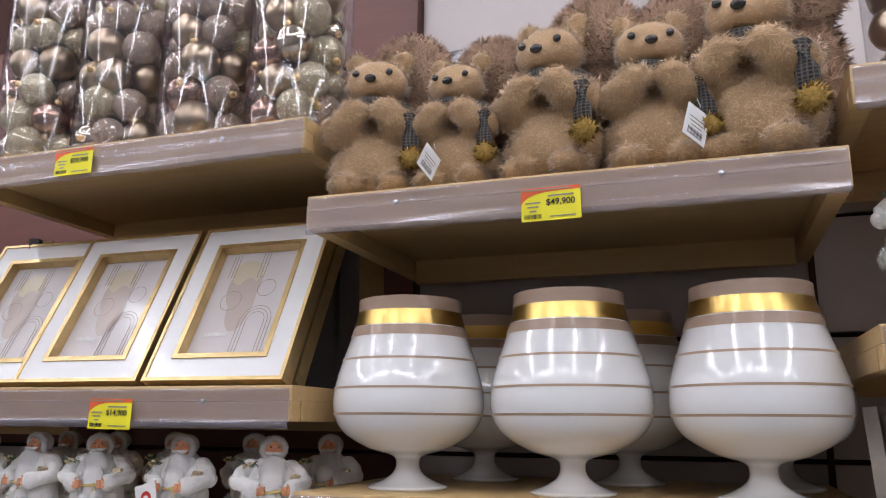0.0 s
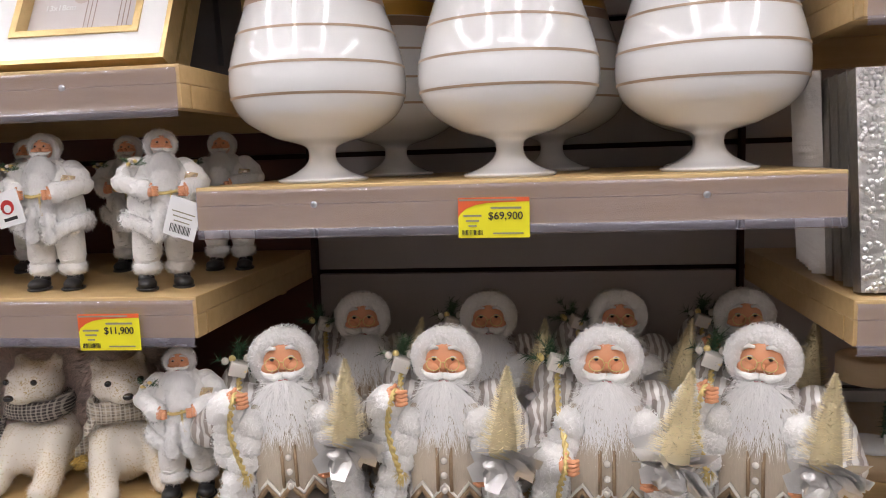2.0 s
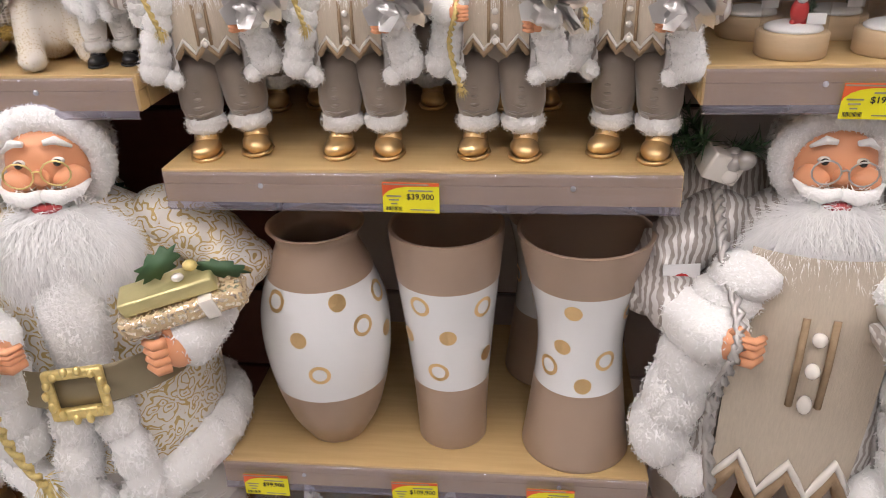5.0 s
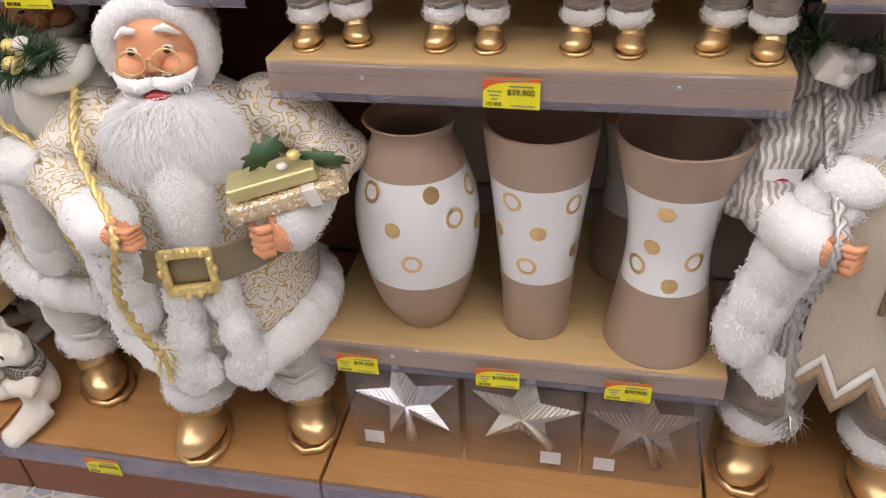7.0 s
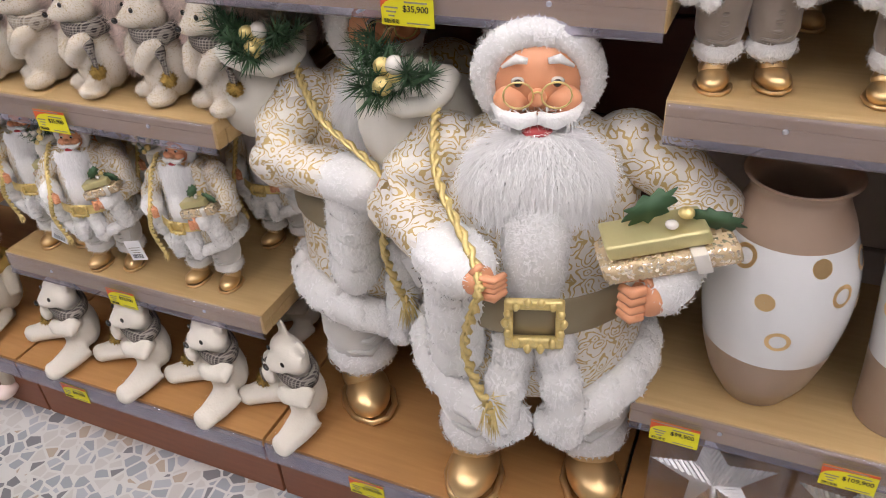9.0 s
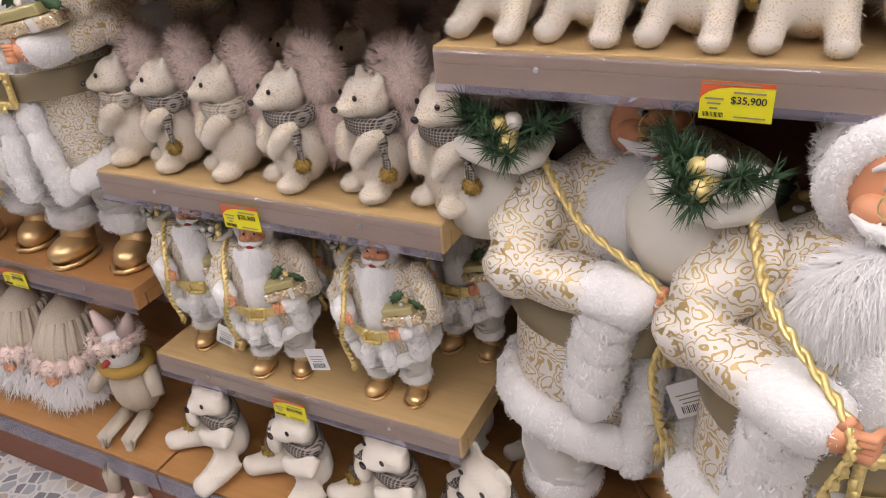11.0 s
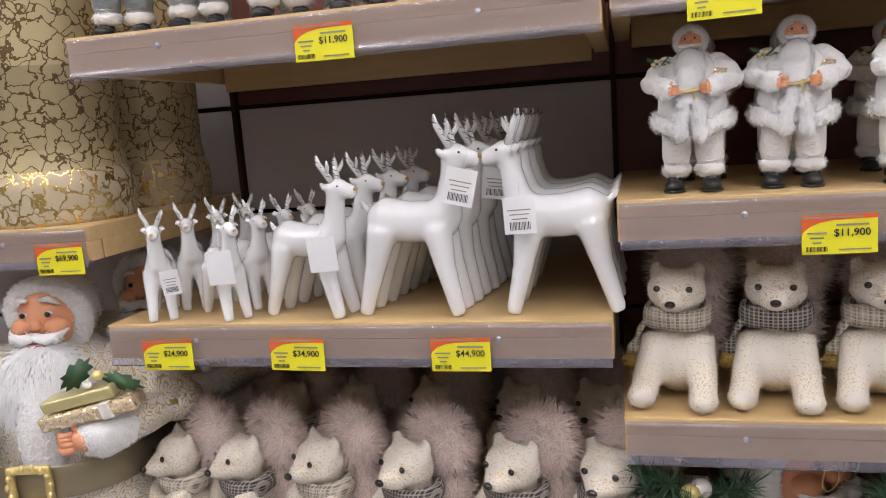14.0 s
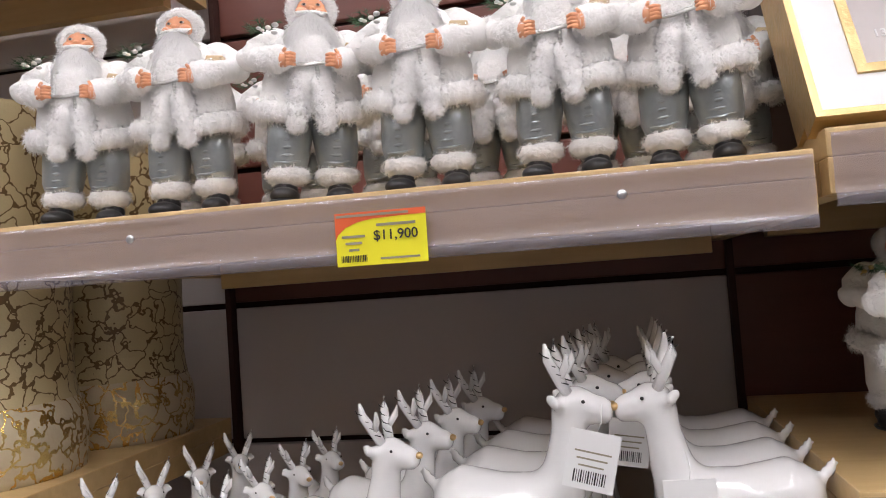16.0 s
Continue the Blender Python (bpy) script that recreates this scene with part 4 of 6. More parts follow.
def furry(b, c, r, n, length, slot=0, hair=1, rnd=None, rot=(0, 0, 0), width=0.0034, droop=0.15):
    b.ball(c, r, slot, 12, 8, rot, 0.12, c[0] * 7 + c[2] * 3)
    b.blades(c, r, int(n * 1.7), length, width, hair, droop, rnd, None, 0.55, rot, (0, -0.15, 0.45))


def cord(b, pts, rad, slot, turns=14):
    """Two twisted strands along a smooth path."""
    P = [Vector(p) for p in pts]
    n = 16 * len(P)
    line = []
    for i in range(n + 1):
        t = i / n * (len(P) - 1)
        k = min(int(t), len(P) - 2)
        p0, p1, p2, p3 = P[max(k - 1, 0)], P[k], P[k + 1], P[min(k + 2, len(P) - 1)]
        u = t - k
        line.append(0.5 * (2 * p1 + (p2 - p0) * u + (2 * p0 - 5 * p1 + 4 * p2 - p3) * u * u + (3 * p1 - p0 - 3 * p2 + p3) * u**3))
    for s in (0, math.pi):
        b.tube([q + Vector((math.cos(turns * 6.28 * i / n + s), 0.4 * math.sin(turns * 6.28 * i / n + s), math.sin(turns * 6.28 * i / n + s))) * rad * 0.95 for i, q in enumerate(line)], rad, slot, 5)


def greenery(b, c, size, rnd, sprigs=7, needles=46):
    for _ in range(sprigs):
        d = Vector((rnd.uniform(-1, 1), rnd.uniform(-1, 0.4), rnd.uniform(0.1, 1))).normalized()
        tip = Vector(c) + d * size
        for q in range(needles):
            p = Vector(c).lerp(tip, rnd.uniform(0.2, 1))
            w = (d * 0.7 + Vector((rnd.gauss(0, 1), rnd.gauss(0, 1), rnd.gauss(0, 1))) * 0.6).normalized()
            s = w.cross(Vector((rnd.random(), rnd.random(), rnd.random()))).normalized() * size * 0.02
            b.add([p - s, p + s, p + w * size * 0.4], [(0, 1, 2)], SL["green"])
    for k in range(5):
        q = Vector(c) + Vector((rnd.uniform(-0.5, 0.5), -0.5 + rnd.uniform(-0.2, 0.2), rnd.uniform(-0.1, 0.5))) * size
        b.ball(q, size * rnd.uniform(0.11, 0.17), SL["pearl"] if k % 2 else SL["gold"], 10, 7)


def holly(b, c, s, turn):
    pts = []
    for k in range(24):
        a = 2 * math.pi * k / 24
        r = 1 + 0.22 * math.cos(a * 9)
        pts.append((math.cos(a) * s * r, math.sin(a) * s * 0.5 * r))
    b.prism(pts, 0.004, SL["green"], pose(*c, 0, turn, 0))


def santa(name, H, st):
    """A standing Father Christmas doll facing -y, feet at 0, built to unit height and then scaled."""
    rnd = random.Random(st.get("seed", 1))
    b = Build()
    den = st.get("dense", 1.0)
    N = lambda k: int(k * den)
    nap = st.get("nap", 1.0)
    lx = st.get("stance", 0.095)
    for s in (-1, 1):
        out = 0.012 * s
        b.ball((s * lx + out, -0.045, 0.036), (0.055, 0.085, 0.04), SL["shoe"], 16, 10, (0, 0, s * 14))
        b.ball((s * lx + out, -0.005, 0.062), (0.05, 0.055, 0.045), SL["shoe"], 14, 8)
        b.tube([(s * lx + out + 0.06 * math.cos(a / 10 * 6.283), -0.042 + 0.088 * math.sin(a / 10 * 6.283), 0.01) for a in range(10)], 0.008, SL["shoe"], 5, True)
        furry(b, (s * lx, 0, 0.13), (0.085, 0.083, 0.052), N(420), 0.018 * nap, rnd=rnd)
        b.tube([(s * lx, 0.005, 0.13), (s * lx * 1.02, 0.0, 0.2), (s * lx * 0.95, 0.0, 0.29), (s * lx * 0.75, 0, 0.4)], [0.064, 0.083, 0.089, 0.1], SL["pants"], 14)
        for k in range(4):
            b.tube([(s * lx - 0.05, -0.062, 0.18 + 0.03 * k), (s * lx, -0.086, 0.173 + 0.033 * k), (s * lx + 0.05, -0.06, 0.186 + 0.03 * k)], [0.003, 0.008, 0.003], SL["pants"], 6)
    # torso and coat
    hemz, hood = st.get("hem", 0.35), st.get("rim", 0.026)
    b.lathe([(0.19, hemz - 0.01), (0.2, hemz + 0.04), (0.195, 0.47), (0.185, 0.5)], SL["coat"], 40, None, 1.0, 0.78, 0.55 if st.get("vest") else 0.0)
    b.lathe([(0.185, 0.5), (0.178, 0.53), (0.175, 0.6), (0.165, 0.67), (0.13, 0.74), (0.07, 0.79)], SL["coat"], 26, None, 1.0, 0.78)
    b.ball((0, 0, 0.44), (0.145, 0.11, 0.1), SL["pants"])
    if st.get("vest"):
        k = 13
        rows = []
        for i in range(9):
            for j in range(k):
                u = -1 + 2 * j / (k - 1)
                zig = st.get("vestz", 0.435) + 0.024 * math.cos(u * 6.283 * 1.5)
                z = 0.74 + (zig - 0.74) * i / 8
                a = u * 0.62
                R = 0.19 + 0.012 * math.sin(i / 8 * 3)
                rows.append((R * math.sin(a) * 1.0, -R * 0.83 * math.cos(a), z))
        b.add(rows, [(i * k + j, (i + 1) * k + j, (i + 1) * k + j + 1, i * k + j + 1) for i in range(8) for j in range(k - 1)], SL["vest"])
        for row in (0, 1):
            b.tube([Vector(rows[8 * k + j]) + Vector((0, -0.008, 0.018 * row)) for j in range(k)], 0.0105 - 0.003 * row, SL["braid"] if not row else SL["pearl"], 6)
        for s in (-1, 1):
            b.tube([(s * 0.022, -0.166, 0.6), (s * 0.022, -0.172, 0.52), (s * 0.022, -0.17, 0.455)], 0.006, SL["braid"], 6)
        for z in (0.56, 0.51, 0.46):
            b.ball((0, -0.176, z), 0.012, SL["pearl"], 10, 7)
    # fur hem, rising over the open front
    hem = []
    gap = st.get("gap", 0.5)
    for k in range(23):
        a = math.pi * 1.5 + gap + (2 * math.pi - 2 * gap) * k / 22
        lift = st.get("dip", -0.05) * max(0, -math.sin(a)) ** 3
        hem.append(Vector((0.21 * math.cos(a), 0.168 * math.sin(a), hemz + lift)))
    b.tube(hem, 0.033, SL["fur"], 8)
    for h in hem:
        furry(b, h, 0.034, N(85), 0.02 * nap, rnd=rnd)
    # front fur edges
    for s in (-1, 1):
        if st.get("vest"):
            line = [(s * 0.1, -0.125, 0.7), (s * 0.145, -0.125, 0.58), (s * 0.185, -0.12, 0.45), (s * 0.215, -0.11, 0.35)]
        else:
            line = [(s * 0.02, -0.158, 0.66), (s * 0.024, -0.165, 0.56), (s * 0.028, -0.172, 0.45), (s * 0.055, -0.175, hemz), (s * 0.06, -0.165, hemz - 0.07)]
        wide_edge = [0.04, 0.046, 0.05, 0.046] if st.get("vest") else [0.026, 0.034, 0.028]
        line = line if st.get("vest") else line[2:]
        b.tube(line, wide_edge, SL["fur"], 10)
        for p0, p1 in zip(line, line[1:]):
            for u in (0.25, 0.75):
                furry(b, Vector(p0).lerp(Vector(p1), u), 0.056 if st.get("vest") else 0.036, N(260), 0.02 * nap, rnd=rnd)
    if not st.get("vest"):
        furry(b, (0, -0.128, 0.56), (st.get("panel", 0.078), 0.05, 0.15), N(900), 0.02 * nap, rnd=rnd)
        for q in (-1, 1):
            furry(b, (q * 0.032, -0.152, hemz + 0.05), (0.03, 0.03, 0.09) if st.get("panel") else (0.055, 0.036, 0.1), N(600), 0.022 * nap, rnd=rnd, rot=(0, -q * 14, 0))
    if st.get("belt"):
        b.lathe([(0.2, 0.453), (0.204, 0.458), (0.201, 0.502), (0.197, 0.507)], SL["braid"], 30, None, 1.0, 1.01)
        for c, s in (((0, 0.51), (0.09, 0.014)), ((0, 0.452), (0.09, 0.014)), ((-0.04, 0.481), (0.014, 0.07)), ((0.04, 0.481), (0.014, 0.07))):
            b.box((c[0], -0.212, c[1]), (s[0], 0.014, s[1]), SL["gold"], bevel=0.004)
        for k in range(14):
            a = k / 14 * 6.283
            b.ball((0.046 * math.cos(a), -0.218, 0.481 + 0.036 * math.sin(a)), 0.007, SL["gold"], 6, 5)
    # arms
    hands_at = {}
    for s in (-1, 1):
        sh, el, wr = st["arm_r"] if s < 0 else st["arm_l"]
        sh, el, wr = Vector(sh), Vector(el), Vector(wr)
        b.tube([sh, sh.lerp(el, 0.5) + Vector((s * 0.012, 0, 0.005)), el, el.lerp(wr, 0.5), wr], [0.066, 0.066, 0.062, 0.056, 0.05], SL["coat"], 14)
        b.ball(sh, 0.067, SL["coat"])
        b.ball(el, 0.061, SL["coat"])
        d = (wr - el).normalized()
        for k in (-0.02, 0.0, 0.022):
            furry(b, wr + d * k, 0.056, N(170), 0.02 * nap, rnd=rnd)
        if st.get("drape") and s in st["drape"]:
            for k in range(5):
                furry(b, wr.lerp(Vector((wr.x * 1.06, wr.y + 0.05, wr.z - 0.17)), k / 4), 0.052, N(170), 0.022 * nap, rnd=rnd)
        palm = wr + d * 0.062
        b.ball(palm, (0.03, 0.026, 0.032), SL["skin"], 10, 8)
        for k in range(4):
            q = palm + Vector((s * -0.012, -0.018, 0.018 - 0.013 * k))
            b.tube([q, q + Vector((-s * 0.018, -0.008, 0)), q + Vector((-s * 0.034, 0.008, 0))], [0.0085, 0.0085, 0.006], SL["skin"], 6)
        b.tube([palm + Vector((0, -0.01, 0.022)), palm + Vector((-s * 0.012, -0.012, 0.042))], [0.009, 0.006], SL["skin"], 6)
        hands_at[s] = palm
    # head
    hz, hy, h0 = 0.865, -0.03, len(b.v)
    b.ball((0, hy, hz), (0.076, 0.078, 0.086), SL["skin"], 18, 12)
    b.ball((0, hy - 0.08, hz - 0.008), (0.015, 0.017, 0.015), SL["skin"], 10, 8)
    for s in (-1, 1):
        b.ball((s * 0.041, hy - 0.06, hz - 0.02), (0.031, 0.026, 0.024), SL["skin"], 12, 9)
        b.ball((s * 0.031, hy - 0.07, hz + 0.016), (0.0115, 0.006, 0.007), SL["pearl"], 10, 7)
        b.ball((s * 0.031, hy - 0.077, hz + 0.015), (0.0072, 0.0045, 0.0068), SL["eye"], 8, 6)
        b.tube([(s * 0.016, hy - 0.074, hz + 0.05), (s * 0.034, hy - 0.072, hz + 0.053), (s * 0.056, hy - 0.06, hz + 0.036)], [0.005, 0.008, 0.003], SL["fur"], 6)
        b.tube([(0, hy - 0.098, hz - 0.034), (s * 0.028, hy - 0.1, hz - 0.041), (s * 0.058, hy - 0.086, hz - 0.036), (s * 0.074, hy - 0.066, hz - 0.024)], [0.011, 0.014, 0.01, 0.003], SL["fur"], 8)
        b.blades((s * 0.032, hy - 0.086, hz - 0.04), (0.03, 0.012, 0.012), N(90), 0.02, 0.003, SL["hair"], 0.5, rnd)
        if st.get("glasses"):
            b.tube([(s * 0.03 + 0.024 * math.cos(a / 14 * 6.283), hy - 0.095, hz + 0.002 + 0.022 * math.sin(a / 14 * 6.283)) for a in range(14)], 0.0018, SL["gold"], 5, True)
    if st.get("glasses"):
        b.tube([(-0.007, hy - 0.096, hz + 0.006), (0, hy - 0.099, hz + 0.01), (0.007, hy - 0.096, hz + 0.006)], 0.0018, SL["gold"], 5)
    b.ball((0, hy - 0.094, hz - 0.06), (0.026, 0.014, 0.01), SL["lip"], 10, 6)
    # hood
    b.ball((0, hy + 0.035, hz + 0.014), (0.098, 0.094, 0.088), SL["hat"], 16, 12)
    for k in range(32):
        a = 6.283 * k / 32
        furry(b, (0.086 * math.cos(a), hy - 0.03 + 0.018 * (1 - math.sin(a)), hz + 0.003 + (0.077 if math.sin(a) > 0 else 0.09) * math.sin(a)), hood, N(80), 0.016 * nap, rnd=rnd)
    if st.get("furhood"):
        b.blades((0, hy + 0.035, hz + 0.014), (0.1, 0.096, 0.09), N(1800), 0.018, 0.0036, SL["hair"], 0.1, rnd, lambda d: d.y > -0.25)
    # beard
    bl, bw = st.get("beard", 0.22), st.get("bw", 0.1)
    b.ball((0, hy - 0.07, hz - 0.088 - bl * 0.4), (bw, 0.06, bl * 0.52), SL["hair"], 16, 12, (8, 0, 0), 0.15, 3)
    if st.get("fluffy"):
        b.blades((0, hy - 0.07, hz - 0.088 - bl * 0.4), (bw + 0.002, 0.062, bl * 0.53), N(5200), st.get("strand", 0.06), 0.0034, SL["hair"], 1.5, rnd, None, 0.35, (8, 0, 0), (0, -0.6, 1.5))
    for _ in range(0 if st.get("fluffy") else N(2600)):
        u = rnd.uniform(-1, 1)
        z0 = hz - 0.066 - rnd.random() ** 1.3 * bl * 0.7
        w = 0.104 * (1 - 0.72 * ((hz - 0.05 - z0) / bl) ** 1.6)
        p = Vector((u * w, hy - 0.04 - 0.085 * math.sqrt(max(0, 1 - u * u * 0.9)) - rnd.uniform(0, 0.012), z0))
        L = rnd.uniform(0.05, 0.12) * (1 - 0.45 * abs(u)) * bl / 0.22
        way = Vector((u * 0.12 + rnd.gauss(0, 0.2), -0.22 + rnd.gauss(0, 0.12), -1)).normalized()
        side = Vector((rnd.uniform(0.4, 1), rnd.uniform(-0.5, 0.5), 0)).normalized() * 0.0021
        mid = p + way * L * 0.55 + Vector((rnd.gauss(0, 0.006), -0.008, 0))
        tip = p + way * L + Vector((rnd.gauss(0, 0.012), 0.004, 0))
        b.add([p - side, p + side, mid + side * 0.8, mid - side * 0.8, tip], [(0, 3, 2, 1), (3, 4, 2)], SL["hair"], None, False, tuple(Vector((u * 0.8 + rnd.gauss(0, 0.2), -1, 1.0 + rnd.gauss(0, 0.25))).normalized()))
    hs, h1, neck = st.get("head", 0.87), len(b.v), st.get("neck", 0.79)
    nod = pose(0, 0, 0, st.get("nod", 0), 0, st.get("turn", 0)).to_3x3()
    for i in range(h0, len(b.v)):
        x, y, z = b.v[i]
        q = nod @ Vector((x * hs, (y + 0.02) * hs, (z - 0.79) * hs))
        b.v[i] = (q.x + st.get("aside", 0.0), q.y - 0.02, neck + q.z)
    # what he carries
    R, L = hands_at[-1], hands_at[1]
    if st.get("sack"):
        b.ball((-0.2, 0.09, 0.7), (0.115, 0.1, 0.15), SL["sack"], 14, 10, (0, -12, 0), 0.15, 2)
        b.tube([(-0.21 + 0.07 * math.cos(a / 12 * 6.283), 0.03 + 0.06 * math.sin(a / 12 * 6.283), 0.82 + 0.015 * math.cos(a)) for a in range(12)], 0.018, SL["sack"], 7, True)
        greenery(b, (-0.2, 0.01, 0.83), 0.11, rnd, 9, int(60 * den))
    if st.get("rope"):
        cord(b, [(-0.16, -0.02, 0.8), (-0.15, -0.12, 0.72), tuple(R + Vector((0.01, -0.02, 0.02))), tuple(R + Vector((-0.015, -0.03, -0.1))), tuple(R + Vector((0.02, -0.02, -st.get("fall", 0.26))))], st.get("cordr", 0.0085), SL["gold"], 13)
        b.blades(R + Vector((0.02, -0.02, -st.get("fall", 0.26))), (0.014, 0.014, 0.02), 60, 0.03, 0.004, SL["gold"], 1.5, rnd)
    if st.get("waist_cord"):
        cord(b, [(-0.13, -0.15, 0.52), (-0.04, -0.19, 0.5), (0.05, -0.19, 0.51), (0.14, -0.15, 0.53)], 0.006, SL["gold"], 12)
        cord(b, [(0.02, -0.19, 0.51), (0.03, -0.2, 0.44), (0.05, -0.2, 0.38)], 0.005, SL["gold"], 8)
    if st.get("gifts"):
        b.box((L.x + 0.02, L.y + 0.02, L.z + 0.075), (0.2, 0.08, 0.046), SL["sequin"], (0, -14, 6), 0.01)
        b.box((L.x + 0.0, L.y + 0.025, L.z + 0.118), (0.15, 0.07, 0.036), SL["gift"], (0, -14, 6), 0.006)
        b.box((L.x + 0.06, L.y + 0.02, L.z + 0.086), (0.022, 0.084, 0.05), SL["pearl"], (0, -14, 6), 0.002)
        holly(b, (L.x - 0.01, L.y + 0.03, L.z + 0.175), 0.045, -50)
        holly(b, (L.x + 0.085, L.y + 0.03, L.z + 0.15), 0.04, 25)
        b.ball((L.x + 0.04, L.y + 0.02, L.z + 0.175), 0.012, SL["gold"])
        b.ball((L.x + 0.02, L.y + 0.01, L.z + 0.155), 0.01, SL["pearl"])
    if st.get("tree"):
        base = L + Vector((0.07, -0.015, 0.05))
        base += Vector((-0.02, -0.03, 0.04))
        tip = base + Vector((st.get("lean", 0.02), -0.01, 0.28))
        b.tube([base, base.lerp(tip, 0.5), tip], [0.045, 0.026, 0.003], SL["gift"], 12)
        for q in range(int(1900 * den)):
            u = rnd.random() ** 0.8
            c = base.lerp(tip, u)
            a = rnd.uniform(0, 6.283)
            w = Vector((math.cos(a), math.sin(a), 0.35 + rnd.gauss(0, 0.12))).normalized() * (0.095 * (1 - u) + 0.008)
            side = Vector((-w.y, w.x, 0)).normalized() * 0.0035
            b.add([c - side, c + side, c + w], [(0, 1, 2) if (2 * side).cross(w).dot(Vector((0.1, -1, 0.5))) > 0 else (1, 0, 2)], SL["gift"], None, False, tuple((w.normalized() * 0.5 + Vector((0, -0.6, 0.7))).normalized()))
        b.tube([base, tip], [0.012, 0.002], SL["gift"], 8)
        for q in range(16):
            a = rnd.uniform(0, 6.283)
            d = Vector((math.cos(a), math.sin(a) * 0.6 - 0.2, rnd.uniform(-0.9, 0.5))).normalized()
            s = d.cross(Vector((rnd.random(), rnd.random(), rnd.random()))).normalized()
            p = base + Vector((0, 0, -0.02))
            b.add([p, p + d * 0.06 + s * 0.045, p + d * rnd.uniform(0.1, 0.15) + s * 0.015, p + d * 0.11 - s * 0.04, p + d * 0.05 - s * 0.045], [(0, 1, 2), (0, 2, 3), (0, 3, 4)], SL["sequin"], None, True)
        b.ball(base + Vector((-0.02, 0.0, -0.05)), (0.06, 0.045, 0.05), SL["sequin"], 14, 10, (0, 30, 0), 0.7, 4)
    if st.get("back"):
        # bundle of greenery and gifts on the back
        b.ball((-0.15, 0.08, 0.72), (0.1, 0.08, 0.12), SL["sack"], 12, 8, (0, 0, 0), 0.2, 5)
        greenery(b, (-0.17, 0.03, 0.83), 0.1, rnd, 8, 45)
        b.box((-0.16, -0.02, 0.84), (0.06, 0.05, 0.05), SL["pearl"], (10, 20, 15), 0.005)
    if st.get("scoop"):
        greenery(b, (-0.17, -0.1, 0.7), 0.085, rnd, 6, 40)
        b.box((0.16, -0.1, 0.6), (0.07, 0.05, 0.08), SL["sequin"], (0, 12, 0), 0.008)
    rise = st.get("rise")
    if rise:
        # longer legs and a shorter trunk: heights below the head follow this table
        low, high = [q[0] for q in rise], [q[1] for q in rise]
        for i in range(len(b.v)):
            if not h0 <= i < h1:
                b.v[i] = (b.v[i][0], b.v[i][1], float(np.interp(b.v[i][2], low, high)))
    return b.mesh(name, [st[k] for k in ("fur", "hair", "skin", "coat", "pants", "shoe", "vestmat", "goldmat", "eye", "lip", "green", "giftmat", "sequinmat", "pearl", "braidmat", "sackmat", "hatmat")], H, st.get("wide", 1.0))


COMMON = dict(fur=FUR, hair=HAIR, skin=SKIN, vestmat=LINEN, goldmat=ROPE, eye=EYE, lip=LIP, green=PINE, giftmat=GIFT, sequinmat=SEQUIN, pearl=PEARL, braidmat=BRAID, sackmat=CREAMSACK, hatmat=FUR)
ARM_IN = ((-0.15, 0.0, 0.715), (-0.25, -0.04, 0.57), (-0.17, -0.15, 0.565))
ARM_UP = ((-0.15, 0.0, 0.715), (-0.27, -0.07, 0.65), (-0.19, -0.15, 0.74))
ARM_L = ((0.15, 0.0, 0.715), (0.245, -0.06, 0.56), (0.18, -0.16, 0.54))
ARM_FRONT = ((-0.14, 0.0, 0.705), (-0.23, -0.05, 0.56), (-0.14, -0.17, 0.525))
ARM_FRONT_L = ((0.14, 0.0, 0.705), (0.23, -0.05, 0.56), (0.14, -0.17, 0.525))
MID = dict(COMMON, coat=SILVER_STRIPE, pants=TAUPE_SATIN, shoe=GOLD_SHINE, vest=True, arm_r=ARM_UP, arm_l=ARM_L, rope=True, tree=True, back=True, glasses=True, giftmat=BRISTLE, sequinmat=SILVER, sackmat=SILVER_STRIPE, drape=(-1, 1), gap=0.75, furhood=True, beard=0.3, bw=0.108, strand=0.075, rim=0.034, stance=0.086, fluffy=True, head=1.0, cordr=0.006, fall=0.26)
doll_label = "Father Christmas doll "
SAN_A = santa("santa_doll", 0.328, dict(MID, seed=1))
SAN_B = santa("santa_doll", 0.328, dict(MID, seed=5, arm_r=ARM_IN, lean=0.05))
BIG_LOOK = dict(COMMON, nap=0.5, head=1.0, fluffy=True, cordr=0.005, fall=0.2,  coat=BROCADE, pants=VELVET, shoe=GOLD_SHINE, belt=True, braidmat=BELT, arm_r=((-0.15, 0.0, 0.715), (-0.225, -0.05, 0.585), (-0.125, -0.19, 0.58)), arm_l=((0.15, 0.0, 0.715), (0.27, -0.05, 0.6), (0.2, -0.17, 0.555)), rope=True, gifts=True, sack=True, glasses=True, drape=(-1,), furhood=True, dense=2.0, gap=0.16, dip=-0.03, stance=0.115)
RISE = ((-0.1, -0.1), (0.0, 0.0), (0.3, 0.33), (0.48, 0.6), (0.565, 0.7), (0.715, 0.8), (0.79, 0.865), (1.1, 1.16))
BIG = santa("santa_doll", 0.795, dict(BIG_LOOK, head=0.91, neck=0.868, rise=RISE, hem=0.335, dip=-0.045, beard=0.2, bw=0.122, strand=0.05, panel=0.055, seed=3))
GREYBIG = santa("santa_doll", 0.785, dict(MID, nap=0.5, head=0.85, neck=0.874, rise=RISE, vestz=0.33, hem=0.33, rim=0.026, strand=0.06, fluffy=True, seed=8, dense=2.0, arm_r=ARM_IN, tree=False, gifts=True, drape=(), goldmat=mat("silver_cord", (0.5, 0.48, 0.46), 0.4, 0.6), giftmat=SILVER, sequinmat=SILVER_STRIPE, stance=0.12, beard=0.24, bw=0.13))
